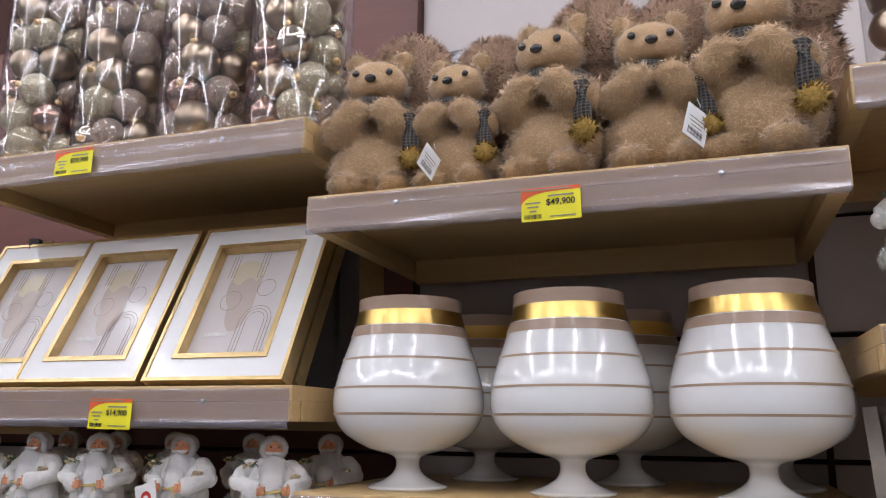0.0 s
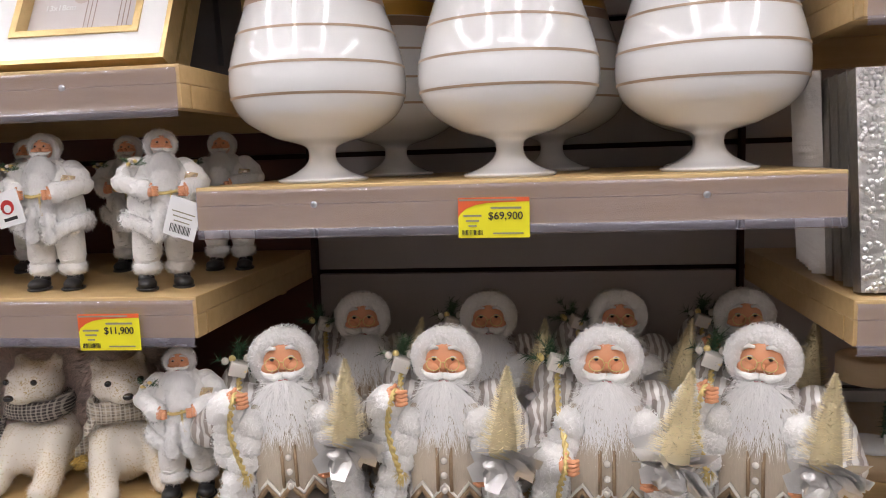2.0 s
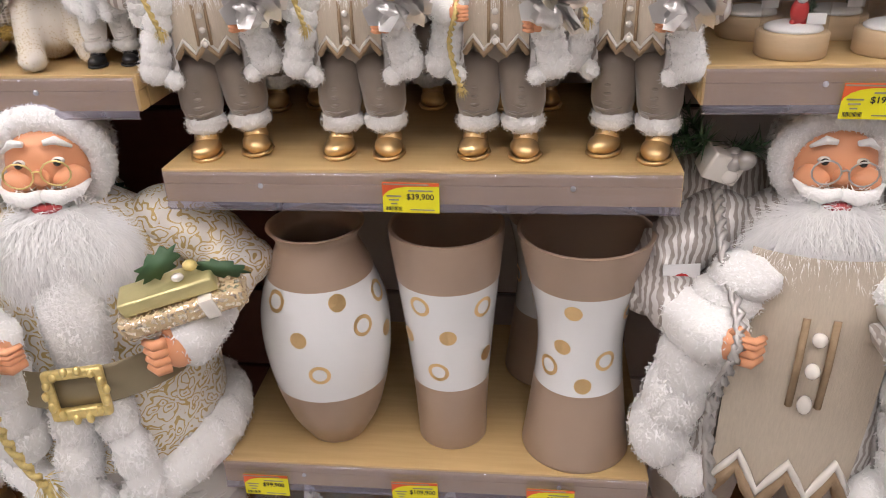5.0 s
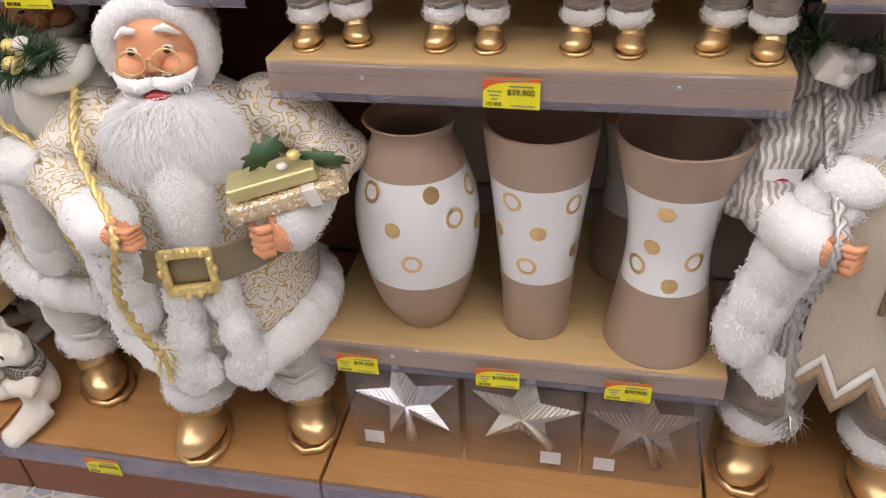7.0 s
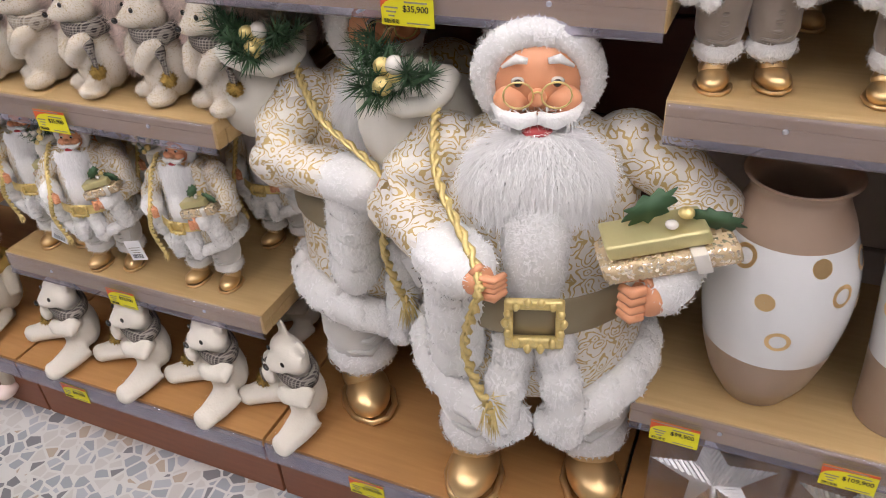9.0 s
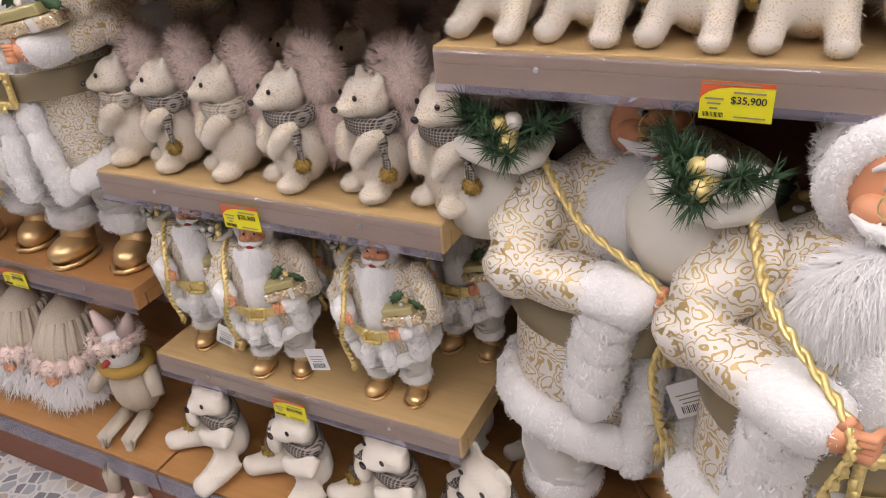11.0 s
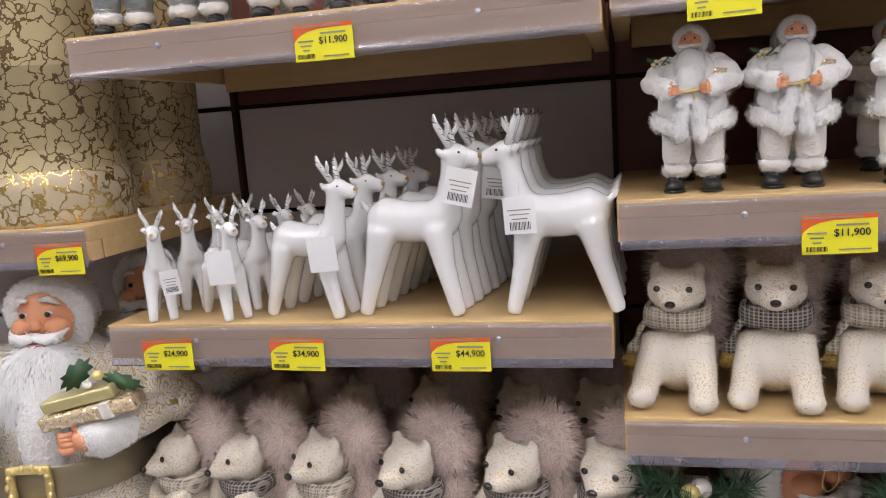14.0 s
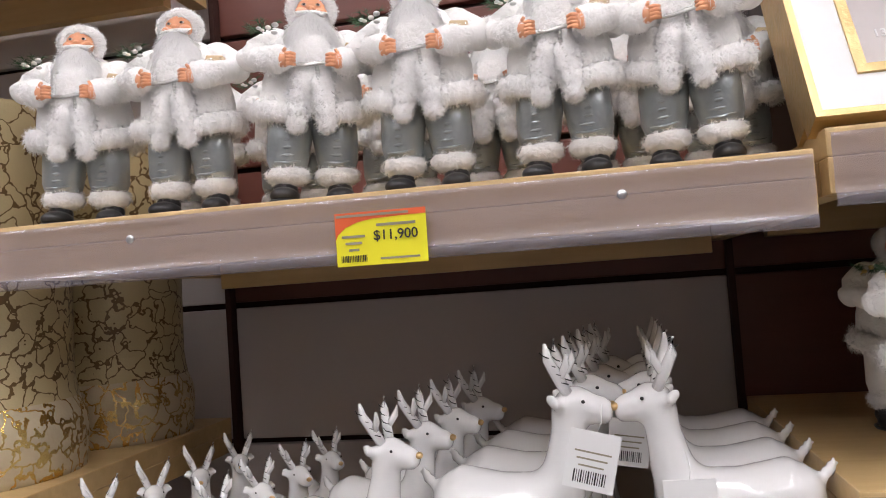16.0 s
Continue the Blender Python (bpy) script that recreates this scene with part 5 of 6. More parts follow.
DSAN = santa("santa_doll", 0.635, dict(COMMON, nap=0.6, head=0.9, neck=0.86, rise=RISE,  fluffy=True, coat=BROCADE_S, pants=VELVET, shoe=GOLD_SHINE, belt=True, braidmat=BELT, arm_r=ARM_IN, arm_l=((0.15, 0, 0.715), (0.27, -0.06, 0.6), (0.17, -0.17, 0.58)), gifts=True, rope=True, furhood=True, dense=1.6, gap=0.5, drape=(-1,), beard=0.27, bw=0.12, strand=0.05, hem=0.32, panel=0.055, seed=12))
WSAN = santa("santa_doll", 0.176, dict(COMMON, nap=1.7, coat=FUR, pants=FUR, shoe=BLACK, arm_r=ARM_FRONT, arm_l=ARM_FRONT_L, waist_cord=True, scoop=True, furhood=True, gap=0.2, hem=0.38, rise=RISE, neck=0.86, beard=0.3, bw=0.1, fluffy=True, seed=21, dense=1.3, wide=1.05, head=0.88))
GSAN = santa("santa_doll", 0.178, dict(COMMON, nap=1.4, hem=0.375, coat=FUR, pants=GREY_SATIN, shoe=BLACK, arm_r=ARM_FRONT, arm_l=ARM_FRONT_L, rise=RISE, neck=0.86, rim=0.03, waist_cord=True, scoop=True, goldmat=mat("silver_thread", (0.6, 0.6, 0.58), 0.3, 0.9), gap=0.45, dip=-0.03, beard=0.36, bw=0.115, fluffy=True, seed=25, dense=1.3, wide=1.2))
SSAN = santa("santa_doll", 0.318, dict(COMMON, coat=BROCADE_S, pants=VELVET, shoe=GOLD_SHINE, belt=True, braidmat=ROPE, arm_r=ARM_IN, arm_l=ARM_L, gifts=True, rope=True, sack=True, gap=0.3, drape=(-1, 1), beard=0.25, seed=31, dense=0.9))


def doll(me, x, y, z, yaw, label, group, lean=0.0, s=1.0):
    return thing(me.name, doll_label + label, "doll", group, pose(x, y, z, 0, lean, yaw) @ Matrix.Scale(s, 4), me)


for k, (x, yaw) in enumerate(((-0.375, 14), (-0.196, 0), (-0.022, -4), (0.143, -22))):
    doll(SAN_B if k == 2 else SAN_A, x, 0.085, TOPS["A"][2], yaw, "in silver striped coat with a bottle-brush tree", "silver coat dolls", -2 if k == 0 else 0)
    doll(SAN_A if k % 2 else SAN_B, x + 0.03, 0.3, TOPS["A"][2], yaw * 0.5 + 5, "in silver striped coat at the back", "silver coat dolls")
doll(BIG, -0.608, 0.055, BASE, 17, "in cream and gold brocade coat with belt", "large brocade dolls", 0)
doll(BIG, -0.91, 0.19, BASE, 46, "in cream brocade coat, turned sideways", "large brocade dolls")
doll(GREYBIG, 0.37, 0.1, BASE, -6, "in silver striped coat and beige waistcoat", "large silver dolls", 1)
doll(GREYBIG, 0.62, 0.16, BASE, -10, "in silver striped coat and beige waistcoat", "large silver dolls")
doll(DSAN, -1.9, 0.11, TOPS["D"][2], 12, "in cream brocade coat holding gold gifts", "medium brocade dolls")
doll(DSAN, -2.17, 0.1, TOPS["D"][2], 18, "in cream brocade coat holding gold gifts", "medium brocade dolls")
doll(DSAN, -1.86, 0.3, TOPS["D"][2], 10, "in cream brocade coat at the back", "medium brocade dolls")
for k, x in enumerate((-1.012, -0.91, -0.795, -0.65, -0.52)):
    doll(WSAN, x, 0.075, TOPS["B"][2], (-8, -4, 24, 6, 38)[k], "in white fur coat with black shoes", "small white dolls", (0, 1, 0, 0, 2)[k])
    doll(WSAN, x + 0.02, 0.22, TOPS["B"][2], 5, "in white fur coat at the back", "small white dolls")
for k, x in enumerate((-1.7, -1.594, -1.484, -1.382, -1.27, -1.172)):
    doll(GSAN, x, 0.07, TOPS["C"][0], (14, 4, 20, 2, -4, -8)[k], "in white coat and shiny grey trousers", "grey trouser dolls", (2, 0, 3, 0, 0, -2)[k])
    doll(GSAN, x + 0.045, 0.2, TOPS["C"][0], 0, "in white coat and grey trousers, behind", "grey trouser dolls")
for k, (x, y, yaw) in enumerate(((-1.478, 0.07, 18), (-1.248, 0.085, 4), (-1.64, 0.1, 22), (-1.4, 0.22, 10), (-1.18, 0.24, 0), (-1.66, 0.28, 5))):
    doll(SSAN, x, y, TOPS["C"][3], yaw, "in small cream brocade coat with gold parcel", "small brocade dolls", 0, 1.05)
doll(WSAN, -0.505, 0.07, TOPS["B"][3], 15, "in white fur coat beside the soft toys", "small white dolls")
for k in range(3):
    doll(WSAN, 0.27 + 0.1 * k, 0.09, TOPS["E"][1], 10, "in white fur with checked trim", "small white dolls")

# ---- squirrels ----
BROWN = mat("caramel_plush", (0.5, 0.34, 0.19), 0.95, var=0.15, vscale=25, bump=0.4, bscale=150, sheen=0.4)
BROWN_H = mat("caramel_pile", (0.56, 0.39, 0.22), 0.8, var=0.12, island=0.22, sheen=0.4)
TAIL_H = mat("cocoa_pile", (0.38, 0.25, 0.17), 0.8, var=0.15, island=0.3)
ROSE_H = mat("rosy_pile", (0.78, 0.64, 0.57), 0.8, var=0.12, island=0.25)
FELT = sparkle("glitter_felt", (0.82, 0.76, 0.67), (0.95, 0.74, 0.4), 0.16, 0.85, 900, patchy=True)
WOOL = mat("ivory_felt", (0.76, 0.71, 0.62), 0.95, var=0.08, vscale=20, bump=0.3, bscale=260, sheen=0.3)
POM = mat("mustard_wool", (0.4, 0.26, 0.07), 0.85, island=0.35)


def squirrel(name, H, skin, pile, tail, scarf, seed, sit=False, hairy=0, long=0.03, wide=1.0, arms=True, paws=False, plush=False, bushy=True):
    rnd = random.Random(seed)
    core = Build()
    core.ball((0, 0.03, 0.28), (0.21, 0.19, 0.28)).ball((0, -0.03, 0.24), (0.2, 0.18, 0.2)).ball((0, 0.0, 0.55), (0.14, 0.13, 0.13))
    if plush:
        core.ball((0, -0.02, 0.2), (0.27, 0.2, 0.18)).ball((0, -0.06, 0.75), (0.175, 0.15, 0.145)).ball((0, -0.165, 0.7), (0.085, 0.07, 0.066))
    else:
        core.ball((0, -0.05, 0.75), (0.18, 0.165, 0.155)).ball((0, -0.17, 0.71), (0.105, 0.11, 0.085)).ball((0, -0.235, 0.705), (0.06, 0.07, 0.05))
    for s in (-1, 1):
        core.ball((s * 0.12, 0.0, 0.875 if paws else 0.91), (0.055, 0.034, 0.07) if paws else (0.062, 0.034, 0.1), 0, 12, 8, (0, s * 16, 0))
        if plush:
            core.tube([(s * 0.17, -0.02, 0.5), (s * 0.19, -0.14, 0.42), (s * 0.1, -0.21, 0.48)], [0.09, 0.1, 0.085])
            core.ball((s * 0.085, -0.22, 0.515), (0.082, 0.07, 0.08))
        elif arms and paws:
            core.tube([(s * 0.14, -0.06, 0.53), (s * 0.15, -0.18, 0.47), (s * 0.1, -0.23, 0.38)], [0.085, 0.075, 0.066])
            core.ball((s * 0.098, -0.235, 0.355), (0.06, 0.06, 0.08))
        elif arms:
            core.tube([(s * 0.16, -0.04, 0.53), (s * 0.21, -0.14, 0.46), (s * 0.12, -0.23, 0.44)], [0.09, 0.085, 0.07])
            core.ball((s * 0.105, -0.24, 0.44), (0.075, 0.07, 0.085))
        if sit and arms:
            core.tube([(s * 0.14, -0.06, 0.13), (s * 0.2, -0.25, 0.1), (s * 0.24, -0.42, 0.085)], [0.13, 0.105, 0.085])
            core.ball((s * 0.245, -0.45, 0.09), (0.085, 0.09, 0.092))
        elif sit:
            core.tube([(s * 0.12, -0.04, 0.42), (s * 0.15, -0.16, 0.24), (s * 0.17, -0.27, 0.09)], [0.1, 0.09, 0.085])
            core.ball((s * 0.175, -0.31, 0.08), (0.09, 0.1, 0.082))
        else:
            core.ball((s * 0.13, -0.15, 0.075), (0.09, 0.14, 0.075))
    b = Build()
    vs, fs = fused(core, 0.026, 5)
    b.add(vs, fs, 0)
    nrm = [Vector((0, 0, 0)) for _ in vs]
    for f in fs:
        e = (Vector(vs[f[1]]) - Vector(vs[f[0]])).cross(Vector(vs[f[2]]) - Vector(vs[f[0]]))
        for q in f:
            nrm[q] += e
    for _ in range(hairy):
        q = rnd.randrange(len(vs))
        p, nn = Vector(vs[q]), nrm[q].normalized()
        face = p.z > 0.62 and p.y < -0.1
        b.hair(p + Vector((rnd.gauss(0, 0.008), rnd.gauss(0, 0.008), rnd.gauss(0, 0.008))) - nn * 0.004, nn, long * (0.45 if face else 1.0) * rnd.uniform(0.6, 1.2), 0.0055, 1, 0.25, rnd, 0.7)
    for s in (-1, 1):
        b.ball((s * 0.09, -0.192, 0.77) if plush else (s * 0.092, -0.192, 0.79), (0.021, 0.016, 0.022), 3, 10, 8)
    b.ball((0, -0.238, 0.715) if plush else (0, -0.305, 0.715), (0.032, 0.024, 0.025), 3, 12, 8)
    # tail
    tx, th, ty = (0.14, 0.055, 0.26) if plush else (0.05, 0.1, 0.24)
    if bushy:
        b.ball((tx, ty, 0.5), (0.19, 0.13, 0.38), 2, 14, 10)
        b.blades((tx, ty, 0.5), (0.19, 0.13, 0.38), 4200, th, 0.008, 2, 0.0, rnd, None, 0.9, (0, 0, 0), (0, -0.2, 0.5))
        tz = 0.95 if plush else 0.86
        b.ball((tx, ty - 0.04, tz), (0.21, 0.12, 0.22), 2, 12, 8)
        b.blades((tx, ty - 0.04, tz), (0.215, 0.13, 0.23), 5200, th * 1.25, 0.008, 2, 0.0, rnd, None, 0.9, (0, 0, 0), (0, -0.2, 0.5))
    # scarf
    ring = [(0.175 * math.cos(a / 20 * 6.283), -0.02 + 0.165 * math.sin(a / 20 * 6.283), 0.575 + 0.015 * math.sin(a)) for a in range(20)]
    b.tube(ring, 0.022 if plush else 0.036, 4, 8, True, 2.1)
    e = rnd.choice((-1, 1))
    path = [(e * 0.16, -0.08, 0.57), (e * 0.22, -0.1, 0.47), (e * 0.25, -0.1, 0.35), (e * 0.26, -0.1, 0.26)] if paws else [(e * 0.15, -0.14, 0.57), (e * 0.21, -0.22, 0.47), (e * 0.22, -0.25, 0.33), (e * 0.23, -0.26, 0.2)]
    b.tube(path, [0.04, 0.045, 0.045, 0.042], 4, 8, False, 0.45)
    b.ball(path[-1], 0.05, 5)
    b.blades(path[-1], 0.05, 420, 0.035, 0.01, 5, 0.2, rnd, None, 1.0)
    return b.mesh(name, [skin, pile, tail, EYE, scarf, POM], H, wide)


def toy(me, x, y, z, yaw, label, group, s=1.0):
    return thing(me.name, label, "soft toy", group, pose(x, y, z, 0, 0, yaw) @ (Matrix.Diagonal((*s, 1)) if isinstance(s, tuple) else Matrix.Scale(s, 4)), me)


PLUSH = [squirrel("squirrel_plush", 0.218, BROWN, BROWN_H, TAIL_H, PLAID_BK, 2 + k, False, 30000, 0.034, 1.12, plush=True) for k in range(2)]
for k, (x, s, yaw) in enumerate(((-0.378, 1.06, 10), (-0.258, 0.95, -2), (-0.128, 1.1, -12), (-0.005, 1.04, 6), (0.115, 1.2, -14))):
    toy(PLUSH[k % 2], x, 0.085, TOPS["A"][0], yaw, "caramel brown plush squirrel with bushy tail and scarf", "brown plush squirrels", s)
GLIT = [squirrel("squirrel_toy", 0.2, FELT, FELT, ROSE_H, sc, 11 + k, False, 9000, 0.022, 1.12, True, True) for k, sc in enumerate((PLAID_LT, PLAID_DK))]
for k, (x, y, yaw) in enumerate(((-1.705, 0.085, -42), (-1.608, 0.085, -38), (-1.492, 0.085, -36), (-1.368, 0.08, -32), (-1.232, 0.085, -30), (-1.112, 0.08, -24))):
    toy(GLIT[k % 2 if k < 4 else 1], x, y, TOPS["C"][2], yaw, "glittery ivory felt squirrel with " + ("checked" if k % 2 else "beige plaid") + " scarf", "ivory felt squirrels", 0.97)
    toy(GLIT[0], x - 0.02, 0.3, TOPS["C"][2], yaw, "glittery ivory felt squirrel behind the front row", "ivory felt squirrels", 0.97)
SITS = [squirrel("squirrel_toy", 0.185, FELT, FELT, ROSE_H, sc, 15 + k, True, 9000, 0.022, 1.0, False, True) for k, sc in enumerate((PLAID_LT, PLAID_DK))]
for k, (x, yaw) in enumerate(((-1.03, -12), (-0.922, -10), (-0.812, -8), (-0.705, 0), (-0.6, 38))):
    toy(SITS[k % 2], x, 0.1, TOPS["B"][3], yaw, "glittery ivory felt squirrel sitting with legs stretched out", "sitting felt squirrels", (1.05, 1.05, 0.93))
WOOLS = squirrel("squirrel_toy", 0.175, WOOL, WOOL, ROSE_H, PLAID_DK, 19, True, 4000, 0.012, 1.3, bushy=False)
for k, (x, yaw) in enumerate(((-1.65, -28), (-1.45, -30), (-1.255, -30), (-1.07, -32))):
    toy(WOOLS, x, 0.04, BASE, yaw, "ivory wool felt animal sitting with checked scarf on the plinth", "sitting wool animals", (1.45, 1.1, 1.1))
    toy(WOOLS, x + 0.05, 0.26, BASE, yaw, "ivory wool felt animal at the back of the plinth", "sitting wool animals")
WHITE_H = mat("snowy_pile", (0.72, 0.74, 0.78), 0.8, island=0.12, var=0.06)
for x, y, z, s in ((-0.3, 0.3, 0.24, 0.8), (-0.02, 0.32, 0.26, 0.9)):
    b = Build().ball((0, 0, 0.1), (0.11, 0.07, 0.1), 0, 14, 10).ball((0.02, 0, 0.19), (0.09, 0.06, 0.09), 0, 14, 10)
    b.blades((0, 0, 0.1), (0.11, 0.07, 0.1), 5000, 0.02, 0.003, 0, 0, random.Random(5)).blades((0.02, 0, 0.19), (0.09, 0.06, 0.09), 5000, 0.02, 0.003, 0, 0, random.Random(6))
    toy(b.mesh("fluffy_plush", [WHITE_H]), x, y, TOPS["A"][0], 0, "pale white fluffy plush at the back of the shelf", "white plush", 1.15)

# gnome toys on the lowest shelf
KNIT = mat("cable_knit", (0.62, 0.55, 0.44), 0.85, var=0.15, vscale=60, stretch=(10, 10, 1), bump=0.5, bscale=60)
for k, x in enumerate((-2.09, -2.23, -2.34)):
    rr = random.Random(50 + k)
    b = Build().ball((0, 0, 0.05), (0.06, 0.05, 0.055), 0, 14, 10).ball((0, -0.052, 0.07), 0.012, 2, 10, 8)
    b.tube([(0, 0.0, 0.085), (0, 0.008, 0.12), (0.004, 0.014, 0.155), (0.01, 0.02, 0.185)], [0.054, 0.047, 0.034, 0.012], 3, 16)
    for j in range(18):
        b.tube([(0.055 * math.cos(j / 18 * 6.283), 0.053 * math.sin(j / 18 * 6.283), 0.09), (0.048 * math.cos(j / 18 * 6.283), 0.008 + 0.047 * math.sin(j / 18 * 6.283), 0.12), (0.004 + 0.035 * math.cos(j / 18 * 6.283), 0.014 + 0.034 * math.sin(j / 18 * 6.283), 0.155)], 0.004, 3, 6)
    b.blades((0, -0.01, 0.04), (0.055, 0.045, 0.04), 1500, 0.04, 0.003, 1, 1.0, rr, lambda d: d.y < 0.1, 0.4, (0, 0, 0), (0, -0.4, 0.8))
    for j in range(16):
        furry(b, (0.056 * math.cos(j / 16 * 6.283), 0.052 * math.sin(j / 16 * 6.283), 0.092), 0.014, 60, 0.014, 4, 4, rr, width=0.003)
    b.ball((-0.018, -0.05, 0.083), 0.0045, 5).ball((0.018, -0.05, 0.083), 0.0045, 5)
    toy(b.mesh("gnome_toy", [FUR, HAIR, SKIN, KNIT, ROSE_H, EYE]), x, 0.06, BASE, 15, "knitted-hat gnome toy with shaggy white beard", "gnome toys", 1.35)

# snowman doll sitting on the plinth edge
b = Build().ball((0, 0, 0.07), (0.045, 0.035, 0.06), 0, 14, 10).ball((0, -0.01, 0.155), (0.036, 0.034, 0.034), 1, 14, 10).ball((0, -0.046, 0.152), (0.006, 0.014, 0.006), 3, 8, 6)
for s in (-1, 1):
    b.tube([(s * 0.02, -0.02, 0.02), (s * 0.024, -0.085, 0.02), (s * 0.026, -0.1, -0.05), (s * 0.026, -0.1, -0.09)], 0.013, 0, 10).ball((s * 0.027, -0.112, -0.1), (0.018, 0.026, 0.014), 4, 10, 7)
    b.tube([(s * 0.04, 0, 0.11), (s * 0.065, -0.03, 0.075)], [0.016, 0.012], 0, 9).ball((s * 0.013, -0.04, 0.163), 0.004, 5, 8, 6).tube([(s * 0.02, 0.0, 0.185), (s * 0.035, 0.0, 0.225)], [0.018, 0.004], 4, 10)
b.tube([(0.04 * math.cos(a / 12 * 6.283), 0.036 * math.sin(a / 12 * 6.283), 0.122) for a in range(12)], 0.011, 2, 7, True)
for a in range(14):
    furry(b, (0.036 * math.cos(a / 14 * 6.283), -0.008 + 0.034 * math.sin(a / 14 * 6.283), 0.178), 0.011, 60, 0.012, 4, 4, random.Random(a), width=0.003)
toy(b.mesh("snowman_doll", [KNIT, FUR, POM, LIP, ROSE_H, EYE]), -1.9, 0.055, BASE, 14, "knitted snowman doll with mustard scarf and dangling legs", "snowman dolls", 1.2)

# ---- ceramic reindeer ----
def reindeer(H, wide):
    core = Build()
    core.tube([(-0.27, 0, 0.47), (-0.2, 0, 0.49), (-0.05, 0, 0.47), (0.1, 0, 0.47), (0.17, 0, 0.51)], [0.07, 0.115, 0.108, 0.11, 0.1], 0, 16)
    core.ball((-0.2, 0, 0.48), 0.112).ball((0.13, 0, 0.49), 0.108)
    for s in (-1, 1):
        core.tube([(0.12, s * 0.055, 0.44), (0.16, s * 0.075, 0.25), (0.22, s * 0.085, 0.03), (0.224, s * 0.086, 0.0)], [0.085, 0.058, 0.044, 0.038], 0, 12)
        core.tube([(-0.2, s * 0.055, 0.44), (-0.25, s * 0.075, 0.25), (-0.32, s * 0.085, 0.03), (-0.325, s * 0.086, 0.0)], [0.09, 0.06, 0.044, 0.038], 0, 12)
        core.ball((0.17, s * 0.075, 0.815), (0.045, 0.02, 0.025), 0, 10, 7, (0, 20, s * 40))
    core.tube([(0.15, 0, 0.49), (0.185, 0, 0.6), (0.205, 0, 0.7), (0.215, 0, 0.78)], [0.1, 0.074, 0.062, 0.065], 0, 14)
    core.ball((0.235, 0, 0.795), (0.078, 0.062, 0.06), 0, 14, 10).tube([(0.25, 0, 0.79), (0.33, 0, 0.772), (0.365, 0, 0.765)], [0.055, 0.046, 0.034], 0, 12)
    core.ball((-0.325, 0, 0.56), (0.025, 0.02, 0.045), 0, 10, 7, (0, -35, 0))
    b = Build()
    vs, fs = fused(core, 0.017, 4)
    b.add(vs, fs, 0)
    for s in (-1, 1):
        b.tube([(0.215, s * 0.03, 0.835), (0.19, s * 0.055, 0.89), (0.165, s * 0.085, 0.95), (0.16, s * 0.095, 1.0)], [0.02, 0.021, 0.018, 0.006], 0, 8)
        b.tube([(0.195, s * 0.05, 0.88), (0.225, s * 0.075, 0.93), (0.23, s * 0.085, 0.965)], [0.015, 0.014, 0.005], 0, 7)
        for q in range(4):
            z = 0.865 + 0.03 * q
            b.tube([(0.215 - 0.018 * q + 0.012, s * (0.042 + 0.015 * q) - 0.012, z), (0.205 - 0.016 * q, s * (0.042 + 0.015 * q) - 0.022, z + 0.008), (0.19 - 0.016 * q, s * (0.042 + 0.015 * q) - 0.012, z + 0.018)], 0.0022, 2, 5)
        b.ball((0.272, s * 0.057, 0.81), (0.007, 0.004, 0.006), 2, 8, 6)
    b.ball((0.368, 0, 0.785), (0.016, 0.018, 0.014), 1, 10, 7)
    return b.mesh("reindeer_figurine", [CERAMIC, GOLD_SHINE, INK], H, wide)


R_BIG, R_MID, R_SMALL = reindeer(0.238, 0.92), reindeer(0.2, 0.95), reindeer(0.148, 1.0)


def deer(me, x, y, yaw, size):
    return thing("reindeer_figurine", "glossy white ceramic reindeer figurine, " + size, "figurine", size + " ceramic reindeer", pose(x, y, TOPS["C"][1], 0, 0, yaw), me)


for k in range(4):
    deer(R_BIG, -1.33 + 0.01 * k, 0.065 + 0.07 * k, -5, "large")
    deer(R_BIG, -1.17 + 0.001 * k, 0.068 + 0.07 * k, 183, "large")
    deer(R_MID, -1.468 + 0.014 * k, 0.06 + 0.065 * k, -14, "medium")
    deer(R_SMALL, -1.592 + 0.01 * k, 0.055 + 0.06 * k, -42, "small")
    deer(R_SMALL, -1.69 + 0.012 * k, 0.06 + 0.06 * k, -60, "small")

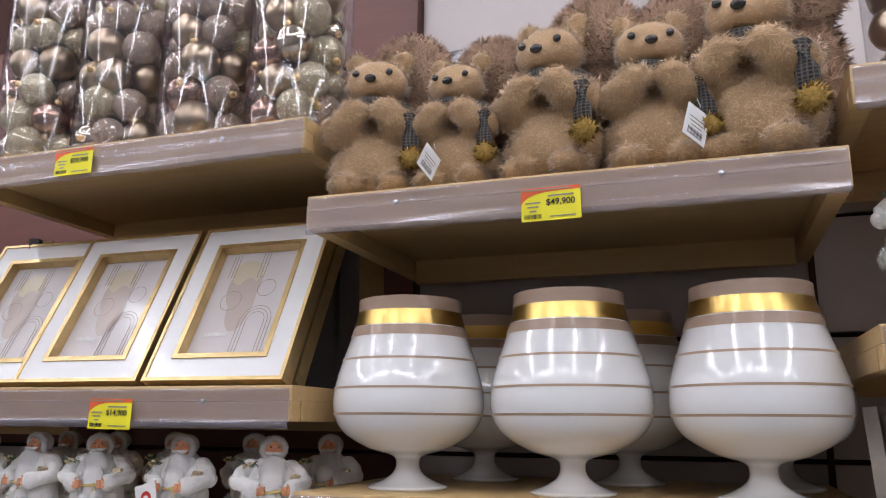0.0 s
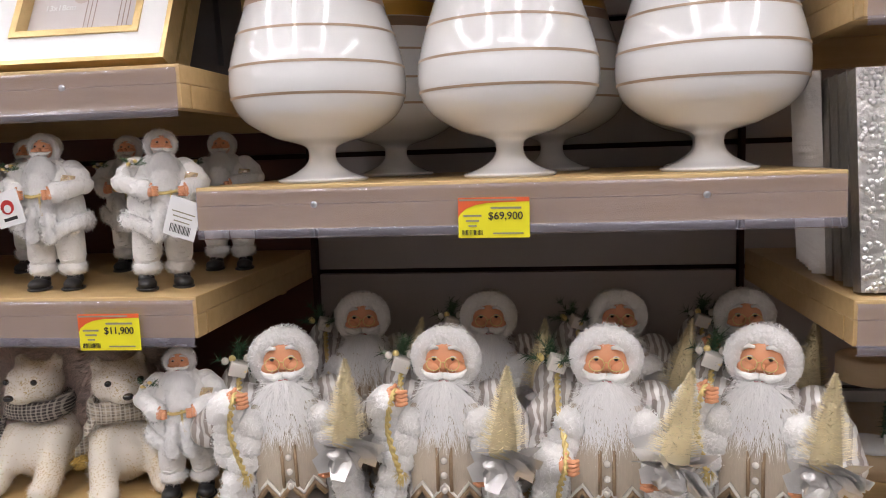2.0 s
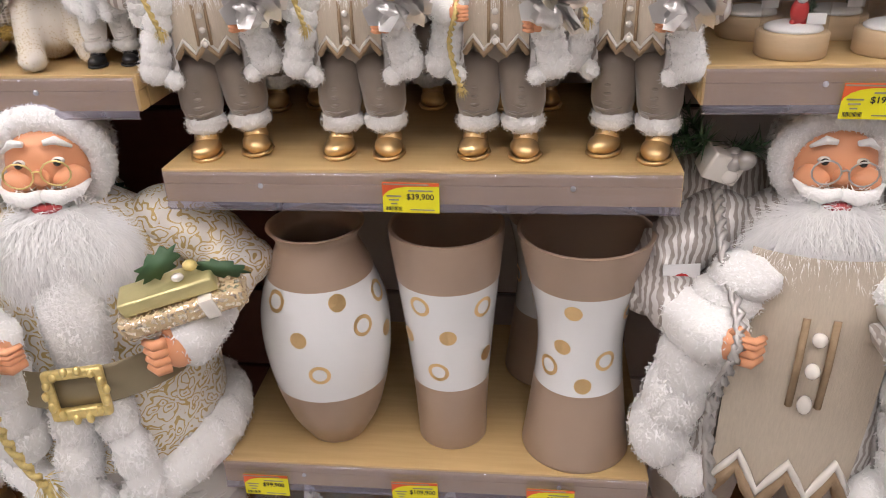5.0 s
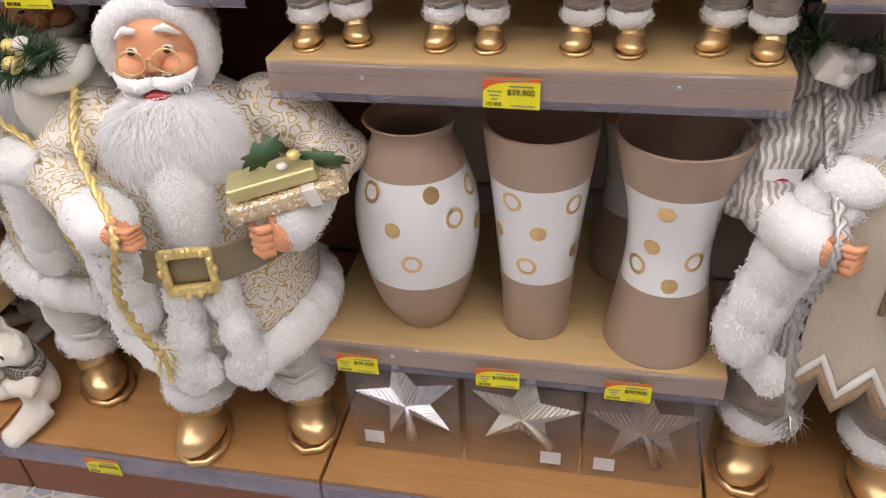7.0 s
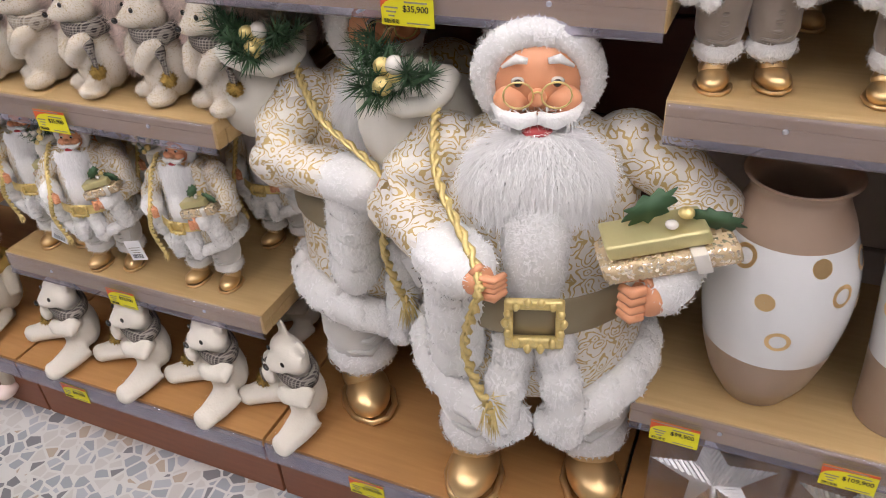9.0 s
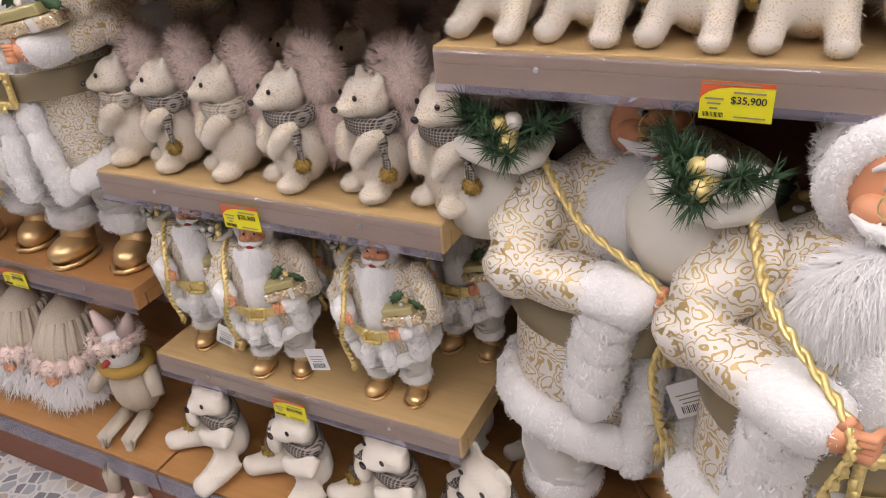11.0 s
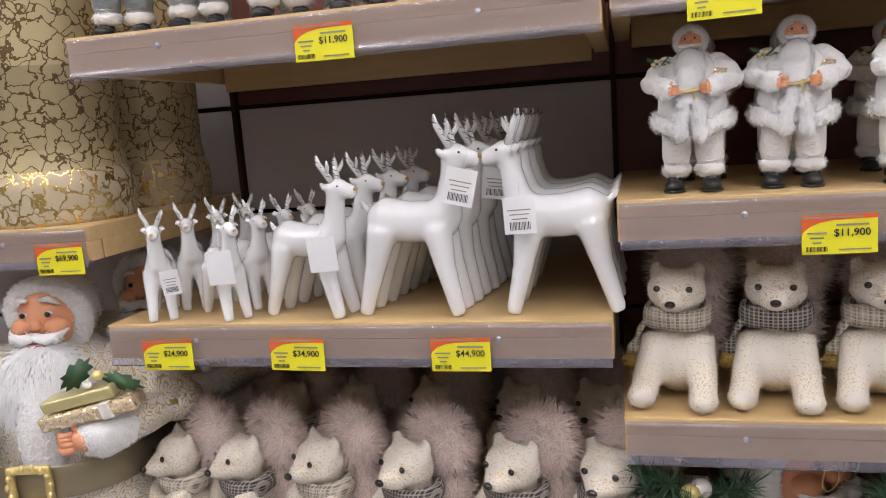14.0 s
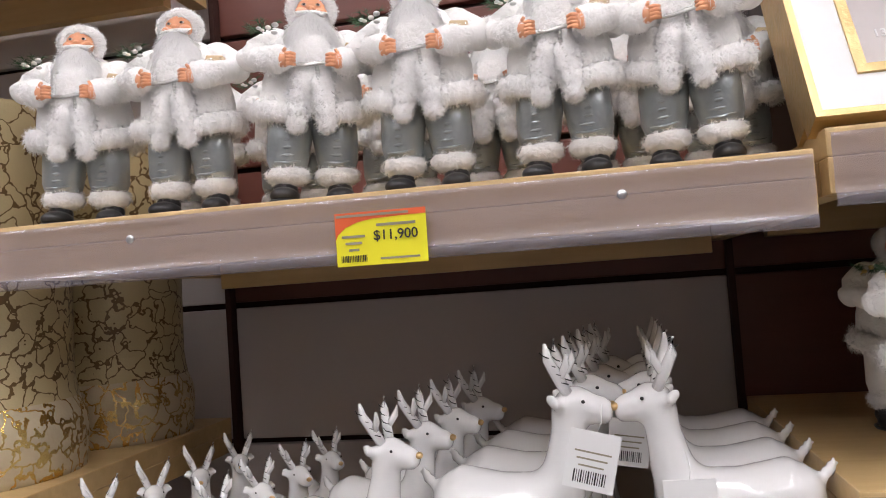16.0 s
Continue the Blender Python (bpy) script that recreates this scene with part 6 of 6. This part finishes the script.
# ---- hanging product cards ----
CODE = Build()
for i in range(14):
    CODE.box((-0.011 + i * 0.0017, -0.0005, -0.012), (0.0006 if i % 3 else 0.0011, 0.0002, 0.009))
for i in range(3):
    CODE.box((0, -0.0005, 0.006 - 0.005 * i), (0.026 - 0.004 * i, 0.0002, 0.0012), 1)
CODE_ME = CODE.mesh("print", [INK, GREYINK])
HANG_ME = Build().box((0, 0, 0), (0.036, 0.0006, 0.042), bevel=0.0002).mesh("card", [PAPER])
STRING = mat("white_string", (0.75, 0.75, 0.73), 0.8)
LOGO = Build().ball((0, -0.0006, 0.002), (0.009, 0.0004, 0.009), 0, 16, 6).ball((0, -0.001, 0.0), (0.005, 0.0004, 0.005), 1, 12, 6).box((0, -0.0005, -0.0125), (0.018, 0.0003, 0.004), 2).mesh("logo", [DOLLRED, PAPER, INK])


def hang_tag(x, y, z, yaw, tilt, printed="code", s=1.0, lie=0.0):
    th = thing("hang_tag", "white card product tag on a string", "product tag", "hanging product tags", pose(x, y, z, lie, tilt, yaw) @ Matrix.Scale(s, 4))
    part("card", HANG_ME, None, th)
    if printed == "code":
        part("print", CODE_ME, None, th, "printed barcode")
    elif printed == "logo":
        part("print", LOGO, None, th, "red and white round mark")
    part("string", Build().tube([(0, 0, 0.019), (0.002, 0.002, 0.028), (0, 0.008, 0.04)], 0.0004, 0, 5), STRING, th)


for a in ((-1.644, 0.012, 1.225, 0, -8, "code", 0.75), (-1.572, 0.01, 1.242, 0, -4, ""), (-1.436, 0.008, 1.255, 0, -4, ""), (-1.268, 0.02, 1.325, 0, 14, "code"), (-1.202, 0.02, 1.29, 0, -2, "code"), (-1.24, 0.1, 1.32, 0, 8, "code", 0.9),
          (-0.465, 0.02, 1.385, 0, 18, "code"), (-0.665, 0.02, 1.4, 0, -14, "logo", 0.9), (0.045, 0.012, 1.83, 50, 20, "code"), (-0.275, 0.012, 1.82, 70, 30, "code", 0.9),
          (-1.35, 0.005, 0.535, 5, -12, "code"), (-1.545, 0.01, 0.53, 5, 20, "code"), (-0.77, 0.02, 0.62, 20, -20, "code", 1.4), (0.215, 0.05, 0.77, 0, -4, "logo", 1.3)):
    hang_tag(*a)

# ---- slatted back panels ----
SLAT_H, SLAT_GAP = 0.178, 0.008
MAROON = mat("maroon_panel", (0.13, 0.04, 0.028), 0.45, var=0.2, stretch=(1, 8, 8))
PANEL_BOX = Build().box((0, 0, 0), (PITCH - 0.006, 0.014, SLAT_H), bevel=0.002)
PANEL_MES = [PANEL_BOX.mesh("panel", [q]) for q in (PANEL, MAROON)]
for bay, bx in BAYX.items():
    for k in range(12):
        z = 0.24 + k * (SLAT_H + SLAT_GAP)
        # bay B and the slats of bay C above 1.5 take the darker colour
        part("panel", PANEL_MES[bay == "B" or (bay == "C" and z > 1.5)], None, wall, "", pose(bx + PITCH / 2, BACK + 0.025, z))
